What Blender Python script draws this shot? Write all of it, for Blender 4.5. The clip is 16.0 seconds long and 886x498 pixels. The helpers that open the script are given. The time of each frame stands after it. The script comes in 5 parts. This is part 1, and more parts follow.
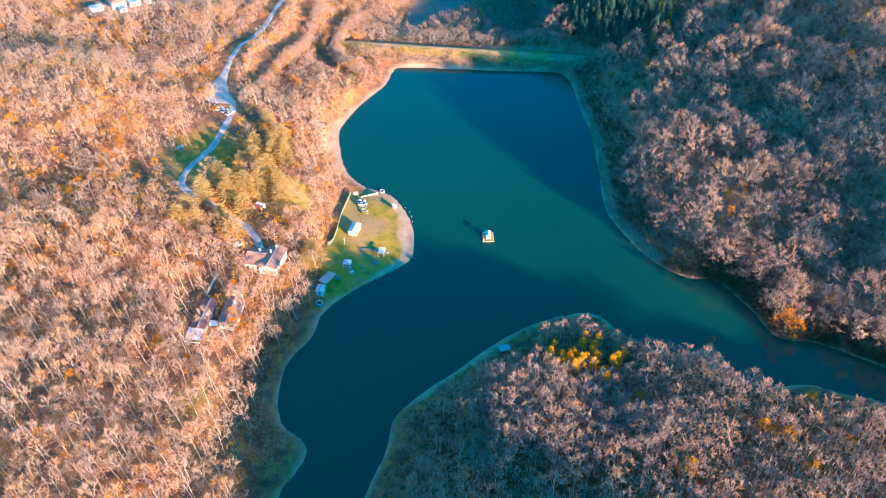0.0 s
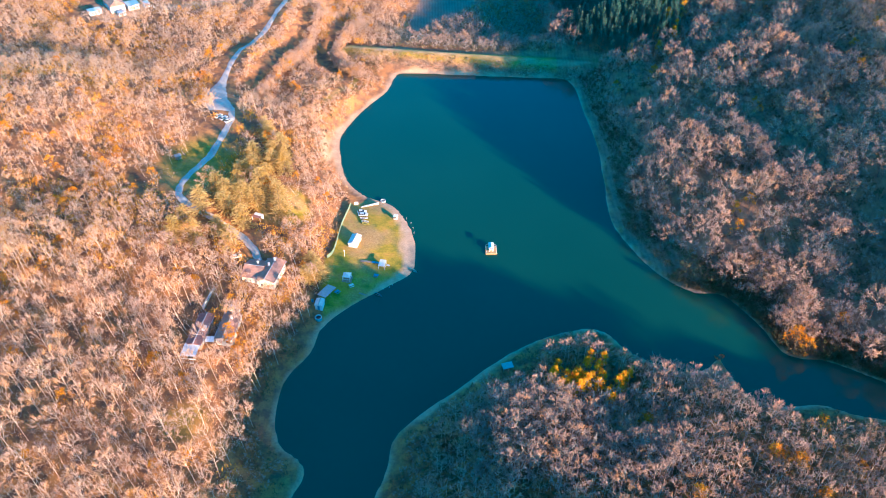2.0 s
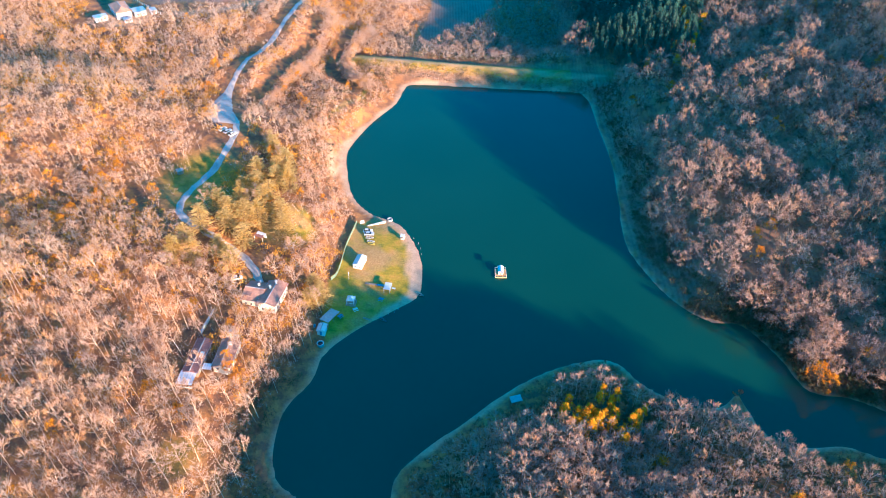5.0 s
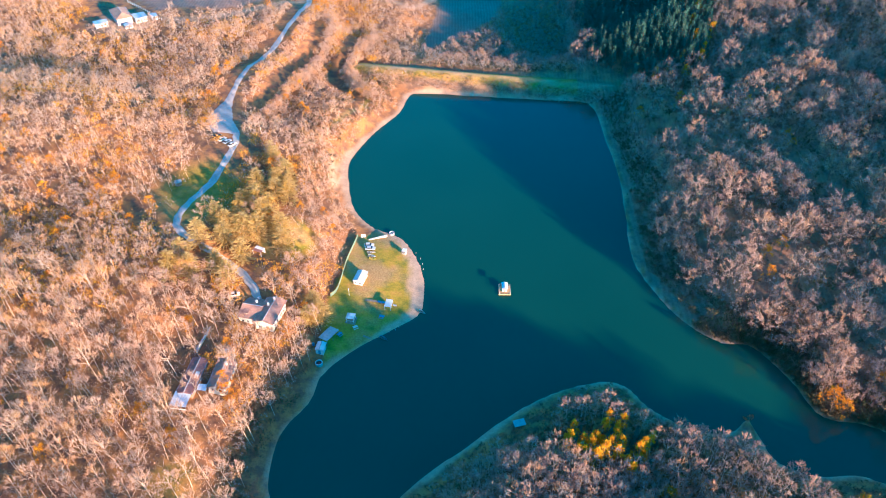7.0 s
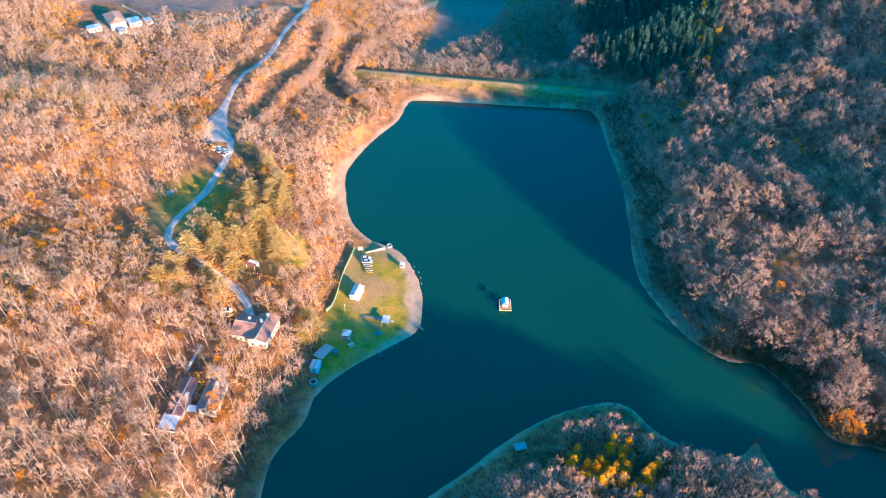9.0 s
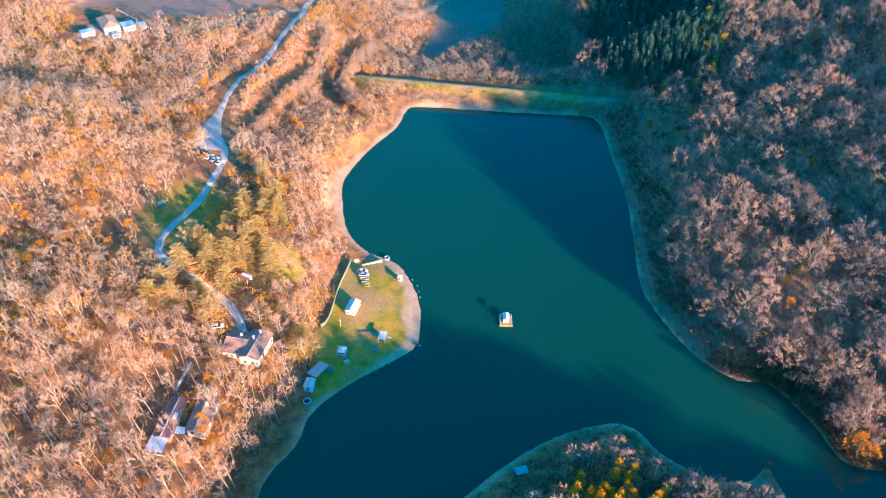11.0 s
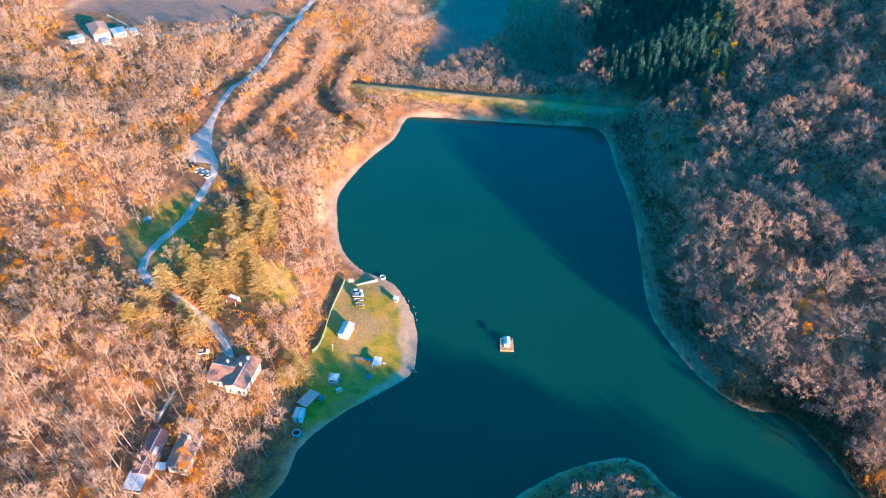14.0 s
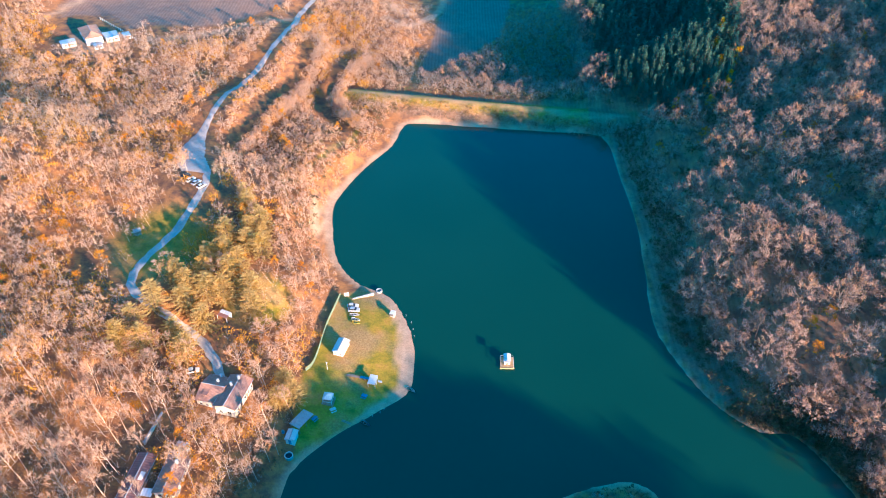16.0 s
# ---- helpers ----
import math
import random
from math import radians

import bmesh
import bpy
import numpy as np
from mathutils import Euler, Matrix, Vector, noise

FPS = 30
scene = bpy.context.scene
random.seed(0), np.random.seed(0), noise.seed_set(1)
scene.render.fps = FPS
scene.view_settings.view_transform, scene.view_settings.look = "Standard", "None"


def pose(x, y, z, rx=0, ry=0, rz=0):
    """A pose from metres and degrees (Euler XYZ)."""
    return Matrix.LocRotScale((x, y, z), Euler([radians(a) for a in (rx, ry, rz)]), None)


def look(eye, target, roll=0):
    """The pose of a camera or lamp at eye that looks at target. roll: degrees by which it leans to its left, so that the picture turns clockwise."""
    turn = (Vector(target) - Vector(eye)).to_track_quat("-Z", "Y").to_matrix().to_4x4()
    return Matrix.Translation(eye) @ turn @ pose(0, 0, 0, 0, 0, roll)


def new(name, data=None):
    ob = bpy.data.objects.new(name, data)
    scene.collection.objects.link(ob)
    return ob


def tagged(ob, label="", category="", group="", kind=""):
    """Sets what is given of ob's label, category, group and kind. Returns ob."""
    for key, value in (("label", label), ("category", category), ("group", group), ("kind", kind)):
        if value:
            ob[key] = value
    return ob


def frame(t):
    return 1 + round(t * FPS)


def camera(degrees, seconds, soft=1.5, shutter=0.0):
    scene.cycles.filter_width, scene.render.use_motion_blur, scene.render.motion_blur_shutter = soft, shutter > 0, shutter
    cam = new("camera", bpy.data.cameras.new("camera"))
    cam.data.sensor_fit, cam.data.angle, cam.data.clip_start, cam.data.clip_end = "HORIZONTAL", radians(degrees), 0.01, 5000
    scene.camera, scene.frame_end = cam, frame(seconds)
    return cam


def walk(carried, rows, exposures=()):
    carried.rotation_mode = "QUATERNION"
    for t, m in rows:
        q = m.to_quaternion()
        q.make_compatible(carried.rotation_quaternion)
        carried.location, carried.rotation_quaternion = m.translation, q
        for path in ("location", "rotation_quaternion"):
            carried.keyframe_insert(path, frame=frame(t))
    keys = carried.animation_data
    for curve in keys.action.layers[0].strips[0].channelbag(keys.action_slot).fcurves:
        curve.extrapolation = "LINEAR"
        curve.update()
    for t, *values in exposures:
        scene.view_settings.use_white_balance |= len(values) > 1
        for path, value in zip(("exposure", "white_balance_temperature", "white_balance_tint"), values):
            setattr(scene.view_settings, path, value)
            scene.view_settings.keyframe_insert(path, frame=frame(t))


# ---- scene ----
cam = camera(59.0, 16.0, soft=1.0)
PATH = [
    (0, (-0.806, -1.636, 210.825), (-0.774, -0.083, 209.565), 0.3),
    (0.5, (-0.788, 0.627, 210.822), (-0.757, 2.179, 209.561), 0.3),
    (1, (-0.766, 2.785, 210.8), (-0.735, 4.337, 209.54), 0.3),
    (1.5, (-0.768, 4.98, 210.84), (-0.739, 6.532, 209.579), 0.4),
    (2, (-0.667, 7.27, 210.921), (-0.64, 8.821, 209.659), 0.4),
    (2.5, (-0.58, 9.661, 210.959), (-0.556, 11.212, 209.697), 0.4),
    (3, (-0.283, 12.013, 211.034), (-0.265, 13.564, 209.772), 0.4),
    (3.5, (-0.033, 14.293, 211.041), (-0.019, 15.844, 209.778), 0.4),
    (4, (0.149, 16.794, 211.016), (0.158, 18.345, 209.754), 0.4),
    (6.5, (0.973, 28.964, 210.962), (0.964, 30.516, 209.701), 0.7),
    (7, (1.265, 31.4, 210.9), (1.253, 32.953, 209.64), 0.6),
    (7.5, (1.513, 33.773, 210.748), (1.499, 35.327, 209.489), 0.7),
    (8, (1.637, 36.33, 210.372), (1.624, 37.884, 209.113), 0.7),
    (8.5, (1.661, 39.026, 209.897), (1.648, 40.58, 208.638), 0.7),
    (9, (1.711, 41.531, 209.519), (1.698, 43.085, 208.26), 0.7),
    (11.5, (2.306, 54.141, 206.509), (2.291, 55.698, 205.254), 0.8),
    (12, (2.446, 56.761, 206.055), (2.43, 58.317, 204.8), 0.8),
    (12.5, (2.63, 59.341, 205.452), (2.614, 60.898, 204.197), 0.8),
    (13, (2.874, 61.735, 204.808), (2.857, 63.293, 203.555), 0.8),
    (13.5, (3.024, 64.338, 204.116), (3.007, 65.898, 202.864), 0.8),
    (14, (3.322, 66.85, 203.503), (3.303, 68.41, 202.251), 0.8),
    (14.5, (3.514, 69.492, 202.924), (3.495, 71.052, 201.672), 0.8),
    (15, (3.507, 71.982, 202.409), (3.489, 73.542, 201.157), 0.9),
    (15.5, (3.686, 74.467, 201.986), (3.667, 76.027, 200.735), 0.8),
    (16, (3.893, 76.981, 201.651), (3.873, 78.541, 200.399), 0.8),
]
walk(cam, [(t, look(eye, target, roll)) for t, eye, target, roll in PATH], [(0.0, 2.22, 5580, 10), (16.0, 2.1, 5580, 10)])


# ---- sky and sun ----
SUN_WAY = Vector((0.67, -0.742, 0.186)).normalized()  # towards the sun
world = bpy.data.worlds.new("sky")
scene.world = world
world.use_nodes = True
wn = world.node_tree
sky = wn.nodes.new("ShaderNodeTexSky")
sky.sky_type = "NISHITA"
sky.sun_disc = False
sky.sun_elevation = math.asin(SUN_WAY.z)
sky.sun_rotation = math.atan2(SUN_WAY.x, SUN_WAY.y)
sky.altitude, sky.air_density, sky.dust_density, sky.ozone_density = 300, 1.0, 0.4, 4.0
teal = wn.nodes.new("ShaderNodeMix")
teal.data_type, teal.blend_type = "RGBA", "MULTIPLY"
teal.inputs[0].default_value, teal.inputs[7].default_value = 1.0, (0.05, 0.87, 1.0, 1)
wn.links.new(sky.outputs[0], teal.inputs[6])
wn.links.new(teal.outputs[2], wn.nodes["Background"].inputs[0])
wn.nodes["Background"].inputs[1].default_value = 0.145
sun = new("sun", bpy.data.lights.new("sun", "SUN"))
sun.data.energy, sun.data.angle, sun.data.color = 5.0, radians(1.2), (1.0, 0.66, 0.42)
sun.matrix_world = look((0, 0, 400), Vector((0, 0, 400)) - SUN_WAY)


# ---- materials ----
def material(name, rough=0.8, metal=0.0):
    m = bpy.data.materials.new(name)
    m.use_nodes = True
    b = m.node_tree.nodes["Principled BSDF"]
    b.inputs["Roughness"].default_value, b.inputs["Metallic"].default_value = rough, metal
    return m, m.node_tree, b


def node(tree, kind, **values):
    n = tree.nodes.new(kind)
    for key, value in values.items():
        n.inputs[key.replace("_", " ")].default_value = value
    return n


def grain(tree, scale, detail=4.0, rough=0.6, coords="object"):
    n = node(tree, "ShaderNodeTexNoise", Scale=scale, Detail=detail, Roughness=rough)
    if coords == "world":
        g = tree.nodes.new("ShaderNodeNewGeometry")
        tree.links.new(g.outputs["Position"], n.inputs["Vector"])
    else:
        c = tree.nodes.new("ShaderNodeTexCoord")
        tree.links.new(c.outputs["Object"], n.inputs["Vector"])
    return n.outputs["Fac"]


def ramp(tree, fac, *stops):
    n = tree.nodes.new("ShaderNodeValToRGB")
    e = n.color_ramp.elements
    while len(e) < len(stops):
        e.new(0.5)
    for i, (p, c) in enumerate(stops):
        e[i].position, e[i].color = p, (*c, 1)
    tree.links.new(fac, n.inputs[0])
    return n.outputs[0]


def mix(tree, fac, a, b, how="MIX"):
    n = tree.nodes.new("ShaderNodeMix")
    n.data_type, n.blend_type = "RGBA", how
    for i, v in ((0, fac), (6, a), (7, b)):
        if isinstance(v, (int, float)):
            n.inputs[i].default_value = v
        elif isinstance(v, tuple):
            n.inputs[i].default_value = (*v, 1)
        else:
            tree.links.new(v, n.inputs[i])
    return n.outputs[2]


def bump(tree, b, fac, strength=0.4, distance=0.1):
    n = node(tree, "ShaderNodeBump", Strength=strength, Distance=distance)
    tree.links.new(fac, n.inputs["Height"])
    tree.links.new(n.outputs[0], b.inputs["Normal"])


def weathered(name, dark, light, scale=1.5, rough=0.8, metal=0.0, relief=0.3, coords="object"):
    """A surface of two tones, mottled at two scales, with fine relief."""
    m, t, b = material(name, rough, metal)
    fine, coarse = grain(t, scale * 6, 3, 0.6, coords), grain(t, scale, 4, 0.7, coords)
    c = ramp(t, coarse, (0.3, dark), (0.7, light))
    c = mix(t, 0.25, c, ramp(t, fine, (0.35, (0.25, 0.25, 0.25)), (0.7, (0.8, 0.8, 0.8))), "OVERLAY")
    t.links.new(c, b.inputs["Base Color"])
    bump(t, b, fine, relief, 0.02)
    return m


def leafage(name, tones, patch=0.16, rough=0.75, thinness=0.25):
    """Twigs or leaves: tones change from crown to crown and from leaf to leaf."""
    m, t, b = material(name, rough)
    wide = grain(t, patch, 2, 0.5, "world")
    g = t.nodes.new("ShaderNodeNewGeometry")
    step = len(tones) - 1
    c = ramp(t, wide, *[(0.34 + 0.32 * i / step, tone) for i, tone in enumerate(tones)])
    leaf = ramp(t, g.outputs["Random Per Island"], (0.0, (0.75, 0.75, 0.75)), (1.0, (1.0, 1.0, 1.0)))
    tone = mix(t, 1.0, c, leaf, "MULTIPLY")
    t.links.new(tone, b.inputs["Base Color"])
    b.inputs["Specular IOR Level"].default_value = 0.15
    thin, both = t.nodes.new("ShaderNodeBsdfTranslucent"), t.nodes.new("ShaderNodeMixShader")
    t.links.new(tone, thin.inputs["Color"])
    both.inputs["Fac"].default_value = thinness
    t.links.new(b.outputs["BSDF"], both.inputs[1])
    t.links.new(thin.outputs["BSDF"], both.inputs[2])
    t.links.new(both.outputs["Shader"], next(n for n in t.nodes if n.type == "OUTPUT_MATERIAL").inputs["Surface"])
    return m


BARK = weathered("pale_bark", (0.46, 0.32, 0.23), (0.6, 0.43, 0.31), 2.0)
DARK_BARK = weathered("dark_bark", (0.09, 0.065, 0.05), (0.2, 0.14, 0.1), 2.0)
TWIGS = leafage("tan_twigs", ((0.55, 0.36, 0.26), (0.61, 0.4, 0.28), (0.67, 0.34, 0.13)), thinness=0.4)
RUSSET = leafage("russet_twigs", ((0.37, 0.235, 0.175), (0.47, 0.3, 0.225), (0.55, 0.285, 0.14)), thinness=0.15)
HAZE = leafage("grey_brown_twigs", ((0.3, 0.24, 0.2), (0.42, 0.32, 0.26), (0.36, 0.25, 0.19)))
ORANGE = leafage("orange_leaves", ((0.6, 0.2, 0.015), (0.7, 0.31, 0.02)), thinness=0.35)
YELLOW = leafage("yellow_leaves", ((0.8, 0.33, 0.008), (0.84, 0.42, 0.015)))
PINE = leafage("pine_needles", ((0.045, 0.13, 0.095), (0.09, 0.2, 0.14)))
CEDAR = leafage("olive_needles", ((0.5, 0.34, 0.11), (0.63, 0.44, 0.17), (0.6, 0.37, 0.09)), thinness=0.4)
UNDERWOOD = leafage("orange_brown_leaves", ((0.56, 0.23, 0.03), (0.64, 0.32, 0.03), (0.6, 0.27, 0.07)), 0.25)
SCRUB = leafage("scrub_leaves", ((0.12, 0.085, 0.045), (0.2, 0.14, 0.07), (0.1, 0.1, 0.04)))

# ---- the lake's outline, in plan ----
WEST_SHORE = [(-64, 20), (-56, 90), (-48, 137), (-45, 144), (-41, 154), (-44, 160), (-50, 165), (-53, 173), (-54, 183), (-52, 195), (-45, 207),
              (-43, 218), (-34, 230), (-23, 239), (-10, 250), (-8, 259), (-9, 277), (-17, 296), (-25, 302), (-33, 307), (-42, 321), (-47, 347),
              (-47, 361), (-38, 386), (-26, 408), (-22, 425), (-16, 431)]
EAST_SHORE = [(13, 429), (46, 426), (73, 424), (80, 417), (82, 381), (83, 346), (81, 314), (79, 286), (85, 264), (93, 248), (104, 238), (115, 236),
              (124, 219), (129, 204), (144, 200), (163, 188), (200, 165), (260, 140)]
POINT_SHORE = [(255, 120), (195, 146), (156, 172), (144, 176), (132, 181), (120, 180), (108, 186), (104, 202), (97, 197), (86, 197), (72, 206),
               (65, 216), (56, 218), (40, 213), (24, 203), (7, 188), (-5, 178), (-14, 167), (-16, 154), (-22, 137), (-34, 90), (-42, 20)]


def smooth(points, closed=False, n=5):
    """A Catmull-Rom curve through the points."""
    p = np.array(points, float)
    p = np.vstack([p[-1:], p, p[:2]]) if closed else np.vstack([2 * p[:1] - p[1:2], p, 2 * p[-1:] - p[-2:-1]])
    out = []
    for i in range(1, len(p) - 2):
        for u in np.arange(n) / n:
            a, b, c, d = p[i - 1:i + 3]
            out.append(0.5 * (2 * b + (c - a) * u + (2 * a - 5 * b + 4 * c - d) * u * u + (3 * b - a - 3 * c + d) * u ** 3))
    if not closed:
        out.append(p[-2])
    return np.array(out)


LAKE = smooth(WEST_SHORE + EAST_SHORE + POINT_SHORE, True, 4)


def reach(x, y, line, closed=False):
    """The distance from each place to a line in plan."""
    best = np.full(x.shape, 1e9)
    for a, b in zip(line, np.roll(line, -1, 0) if closed else line[1:]):
        dx, dy = b[0] - a[0], b[1] - a[1]
        u = np.clip(((x - a[0]) * dx + (y - a[1]) * dy) / (dx * dx + dy * dy + 1e-9), 0, 1)
        best = np.minimum(best, (x - a[0] - u * dx) ** 2 + (y - a[1] - u * dy) ** 2)
    return np.sqrt(best)


def inside(x, y, loop):
    odd = np.zeros(x.shape, bool)
    for a, b in zip(loop, np.roll(loop, -1, 0)):
        if a[1] != b[1]:
            odd ^= ((a[1] > y) != (b[1] > y)) & (x < (b[0] - a[0]) * (y - a[1]) / (b[1] - a[1]) + a[0])
    return odd


def ease(a, b, v):
    u = np.clip((v - a) / (b - a), 0, 1)
    return u * u * (3 - 2 * u)


rolls = np.random.RandomState(3)
ROLLS = [(rolls.uniform(-1, 1, 2), rolls.uniform(0, 6.3)) for _ in range(24)]


def rough_land(x, y, size):
    """Soft irregular noise of about -1 to 1, with bumps of that size in metres."""
    v = np.zeros(x.shape)
    for (k, ph) in ROLLS:
        v += np.sin((k[0] * x + k[1] * y) * 6.0 / size + ph)
    return v / 5.0


# ground levels over the water, in metres
WEST_LEVELS = [(-60, 140, 6), (-100, 140, 9), (-130, 140, 12), (-90, 180, 9), (-125, 190, 12), (-65, 200, 6), (-82, 210, 8), (-60, 240, 7), (-40, 240, 3.5),
               (-75, 255, 11), (-107, 281, 17), (-140, 250, 18), (-145, 285, 16), (-190, 300, 22), (-180, 350, 26), (-104, 348, 17), (-70, 300, 11),
               (-50, 320, 6), (-60, 355, 8), (-75, 390, 8), (-143, 430, 10), (-110, 420, 14), (-127, 453, 10), (-95, 500, 14), (-200, 500, 14),
               (-160, 540, 14), (-300, 400, 28), (-300, 560, 20)]
LOW_LEVELS = [(-34, 268, 2.5), (-30, 288, 1.6), (-20, 270, 1.5), (-21, 250, 1), (-60, 440, 3), (-12, 515, -4), (60, 500, -3), (20, 600, -6), (-50, 520, 0),
              (100, 520, 6), (-20, 700, -4)]
EAST_LEVELS = [(100, 420, 6), (95, 374, 5), (96, 300, 7), (116, 304, 17), (133, 294, 17), (131, 279, 17), (145, 325, 19), (164, 322, 26), (128, 384, 19),
               (144, 381, 24), (183, 395, 28), (107, 409, 15), (117, 262, 12), (128, 235, 9), (166, 231, 10), (94, 272, 3), (140, 215, 3), (215, 300, 35),
               (260, 380, 42), (300, 480, 47), (180, 500, 28), (130, 450, 20), (222, 224, 43), (245, 255, 49), (250, 305, 49), (287, 261, 54), (205, 205, 29)]
POINT_LEVELS = [(1, 147, 8), (29, 147, 16.5), (66, 165, 8), (72, 143, 17), (95, 140, 12), (119, 146, 9), (47, 186, 5), (80, 163, 8.5), (41, 169, 14),
                (101, 129, 14.5), (60, 110, 16), (10, 110, 11), (120, 100, 14), (170, 120, 14), (220, 90, 25), (236, 102, 25), (258, 78, 31), (290, 50, 42),
                (136, 0, 40), (100, -20, 44), (60, -35, 40), (185, -5, 30), (140, 58, 20), (57, 76, 25), (40, 55, 16), (68, 70, 33), (75, 60, 36), (98, 75, 18)]
LEVELS = WEST_LEVELS + LOW_LEVELS + EAST_LEVELS + POINT_LEVELS
CREST = np.array([(-51, 452), (17, 441), (92, 430)], float)
GULLIES = [np.array([(-54, 493), (-60, 475), (-65, 447), (-63, 434), (-56, 421), (-50, 415)], float),
           np.array([(-78, 493), (-83, 461), (-87, 438), (-90, 423), (-96, 398), (-100, 381)], float)]
ROAD = smooth([(-80, 640), (-90, 575), (-94, 548), (-93, 526), (-98, 490), (-106, 452), (-112, 420), (-113, 393), (-107, 370), (-101, 357), (-99, 343), (-102, 324),
               (-107, 306), (-110, 292), (-108, 281), (-99, 273), (-89, 268), (-80, 262), (-72, 252), (-69, 244)], False, 5)
TRACKS = [smooth([(-50, 453), (-46, 432), (-44, 409), (-51, 396), (-57, 383)], False, 4), smooth([(-40, 564), (-25, 556), (-7, 594), (-4, 640)], False, 4),
          smooth([(-240, 520), (-233, 540), (-224, 575), (-216, 640)], False, 4), smooth([(-170, 494), (-150, 500), (-120, 520), (-95, 535)], False, 4)]
FIELD_WEST = np.array([(-232, 524), (-205, 530), (-186, 508), (-163, 514), (-143, 513), (-121, 532), (-107, 556), (-100, 640), (-280, 660), (-250, 600)], float)
FIELD_NORTH = np.array([(-18, 490), (4, 512), (32, 540), (42, 610), (40, 690), (-10, 690), (-4, 607), (-10, 540)], float)
LAWN = np.array([(-38, 297), (-43, 262), (-46, 245), (-42, 222), (-30, 228), (-8, 250), (-6, 262), (-8, 280), (-18, 299), (-28, 304)], float)


def bank(x, y):
    """Distance to the shore: positive on land."""
    d = reach(x, y, LAKE, True)
    return np.where(inside(x, y, LAKE), -d, d)


def land(x, y, sd=None):
    """The ground's height at places in plan."""
    x, y = np.asarray(x, float), np.asarray(y, float)
    sd = bank(x, y) if sd is None else sd
    top, weight = np.zeros(x.shape), np.zeros(x.shape)
    for kx, ky, kz in LEVELS:
        w = ((x - kx) ** 2 + (y - ky) ** 2 + 90.0) ** -1.9
        top, weight = top + w * kz, weight + w
    z = top / weight
    z += rough_land(x, y, 60) * 0.7 * ease(10, 40, sd) + rough_land(x, y, 17) * 0.22 * ease(4, 20, sd)
    scarp = ease(318, 335, y) * (1 - ease(392, 405, y)) * (1 - ease(-40, -28, x))
    z = z * ease(1, 26, sd) + 0.09 * np.clip(sd, 0, 6) + scarp * 2.4 * ease(6.0, 8.5, sd) * (1 - ease(10, 40, sd))
    for line in GULLIES:
        z -= 1.2 * np.exp(-(reach(x, y, line) / 4.5) ** 2)
    d = reach(x, y, CREST)
    z = np.where(sd > -3, np.maximum(z, np.minimum(7.0 - 0.55 * np.maximum(0, d - 2.2), 0.05 + 0.6 * np.clip(sd, 0, None))), z)
    z = np.where(sd < 0, np.maximum(0.2 * sd, -5), np.where(d < 40, np.where(y < 447 - 0.155 * (x + 20), np.maximum(z, 0.06 * np.clip(sd, 0, 3)), z), np.where(y < 400, np.maximum(z, 0.06 * np.clip(sd, 0, 3)), z)))
    return z


def from_arrays(name, verts, tris, mats, index=None, flat=True):
    """A mesh object from arrays of corners and triangles."""
    me = bpy.data.meshes.new(name)
    me.vertices.add(len(verts))
    me.vertices.foreach_set("co", np.ascontiguousarray(verts, np.float32).ravel())
    me.loops.add(tris.size)
    me.loops.foreach_set("vertex_index", np.ascontiguousarray(tris, np.int32).ravel())
    me.polygons.add(len(tris))
    me.polygons.foreach_set("loop_start", np.arange(len(tris), dtype=np.int32) * tris.shape[1])
    if index is not None:
        me.polygons.foreach_set("material_index", np.ascontiguousarray(index, np.int32))
    me.polygons.foreach_set("use_smooth", np.full(len(tris), not flat))
    for m in mats:
        me.materials.append(m)
    me.update(calc_edges=True)
    return me


# ---- ground: one sheet to the horizon ----
def axis(lo, a, b, hi, fine, mid):
    near = np.arange(a, b, fine)
    left, right = np.arange(lo, a, mid), np.arange(b, hi + 1, mid)
    far = np.cumsum(mid * 1.35 ** np.arange(1, 17))
    return np.concatenate([(left[0] - far)[::-1], left, near, right, right[-1] + far])


gx, gy = axis(-330, -132, 182, 330, 2.0, 5.0), axis(20, 120, 470, 660, 2.0, 5.0)
X, Y = np.meshgrid(gx, gy)
SD = bank(X, Y)
Z = land(X, Y, SD)
nx, ny = len(gx), len(gy)
ids = np.arange(nx * ny).reshape(ny, nx)
quads = np.stack([ids[:-1, :-1], ids[:-1, 1:], ids[1:, 1:], ids[1:, :-1]], -1).reshape(-1, 4)

gm, gt, gb = material("woodland_floor", 0.95)
cover = gt.nodes.new("ShaderNodeVertexColor")
cover.layer_name = "cover"
split = gt.nodes.new("ShaderNodeSeparateColor")
gt.links.new(cover.outputs["Color"], split.inputs[0])
g_fine, g_mid, g_wide = grain(gt, 1.6, 5, 0.7, "world"), grain(gt, 0.22, 4, 0.65, "world"), grain(gt, 0.045, 3, 0.6, "world")
litter = mix(gt, g_wide, ramp(gt, g_mid, (0.38, (0.13, 0.07, 0.045)), (0.6, (0.32, 0.145, 0.07))), ramp(gt, g_mid, (0.38, (0.21, 0.085, 0.035)), (0.62, (0.5, 0.19, 0.03))))
turf = ramp(gt, g_mid, (0.32, (0.15, 0.15, 0.008)), (0.5, (0.36, 0.23, 0.012)), (0.68, (0.5, 0.24, 0.035)))
turf = mix(gt, ramp(gt, g_wide, (0.45, (0, 0, 0)), (0.62, (0.8, 0.8, 0.8))), turf, ramp(gt, g_fine, (0.3, (0.3, 0.16, 0.06)), (0.7, (0.46, 0.26, 0.11))))
gravel = ramp(gt, g_mid, (0.3, (0.4, 0.24, 0.14)), (0.7, (0.56, 0.35, 0.21)))
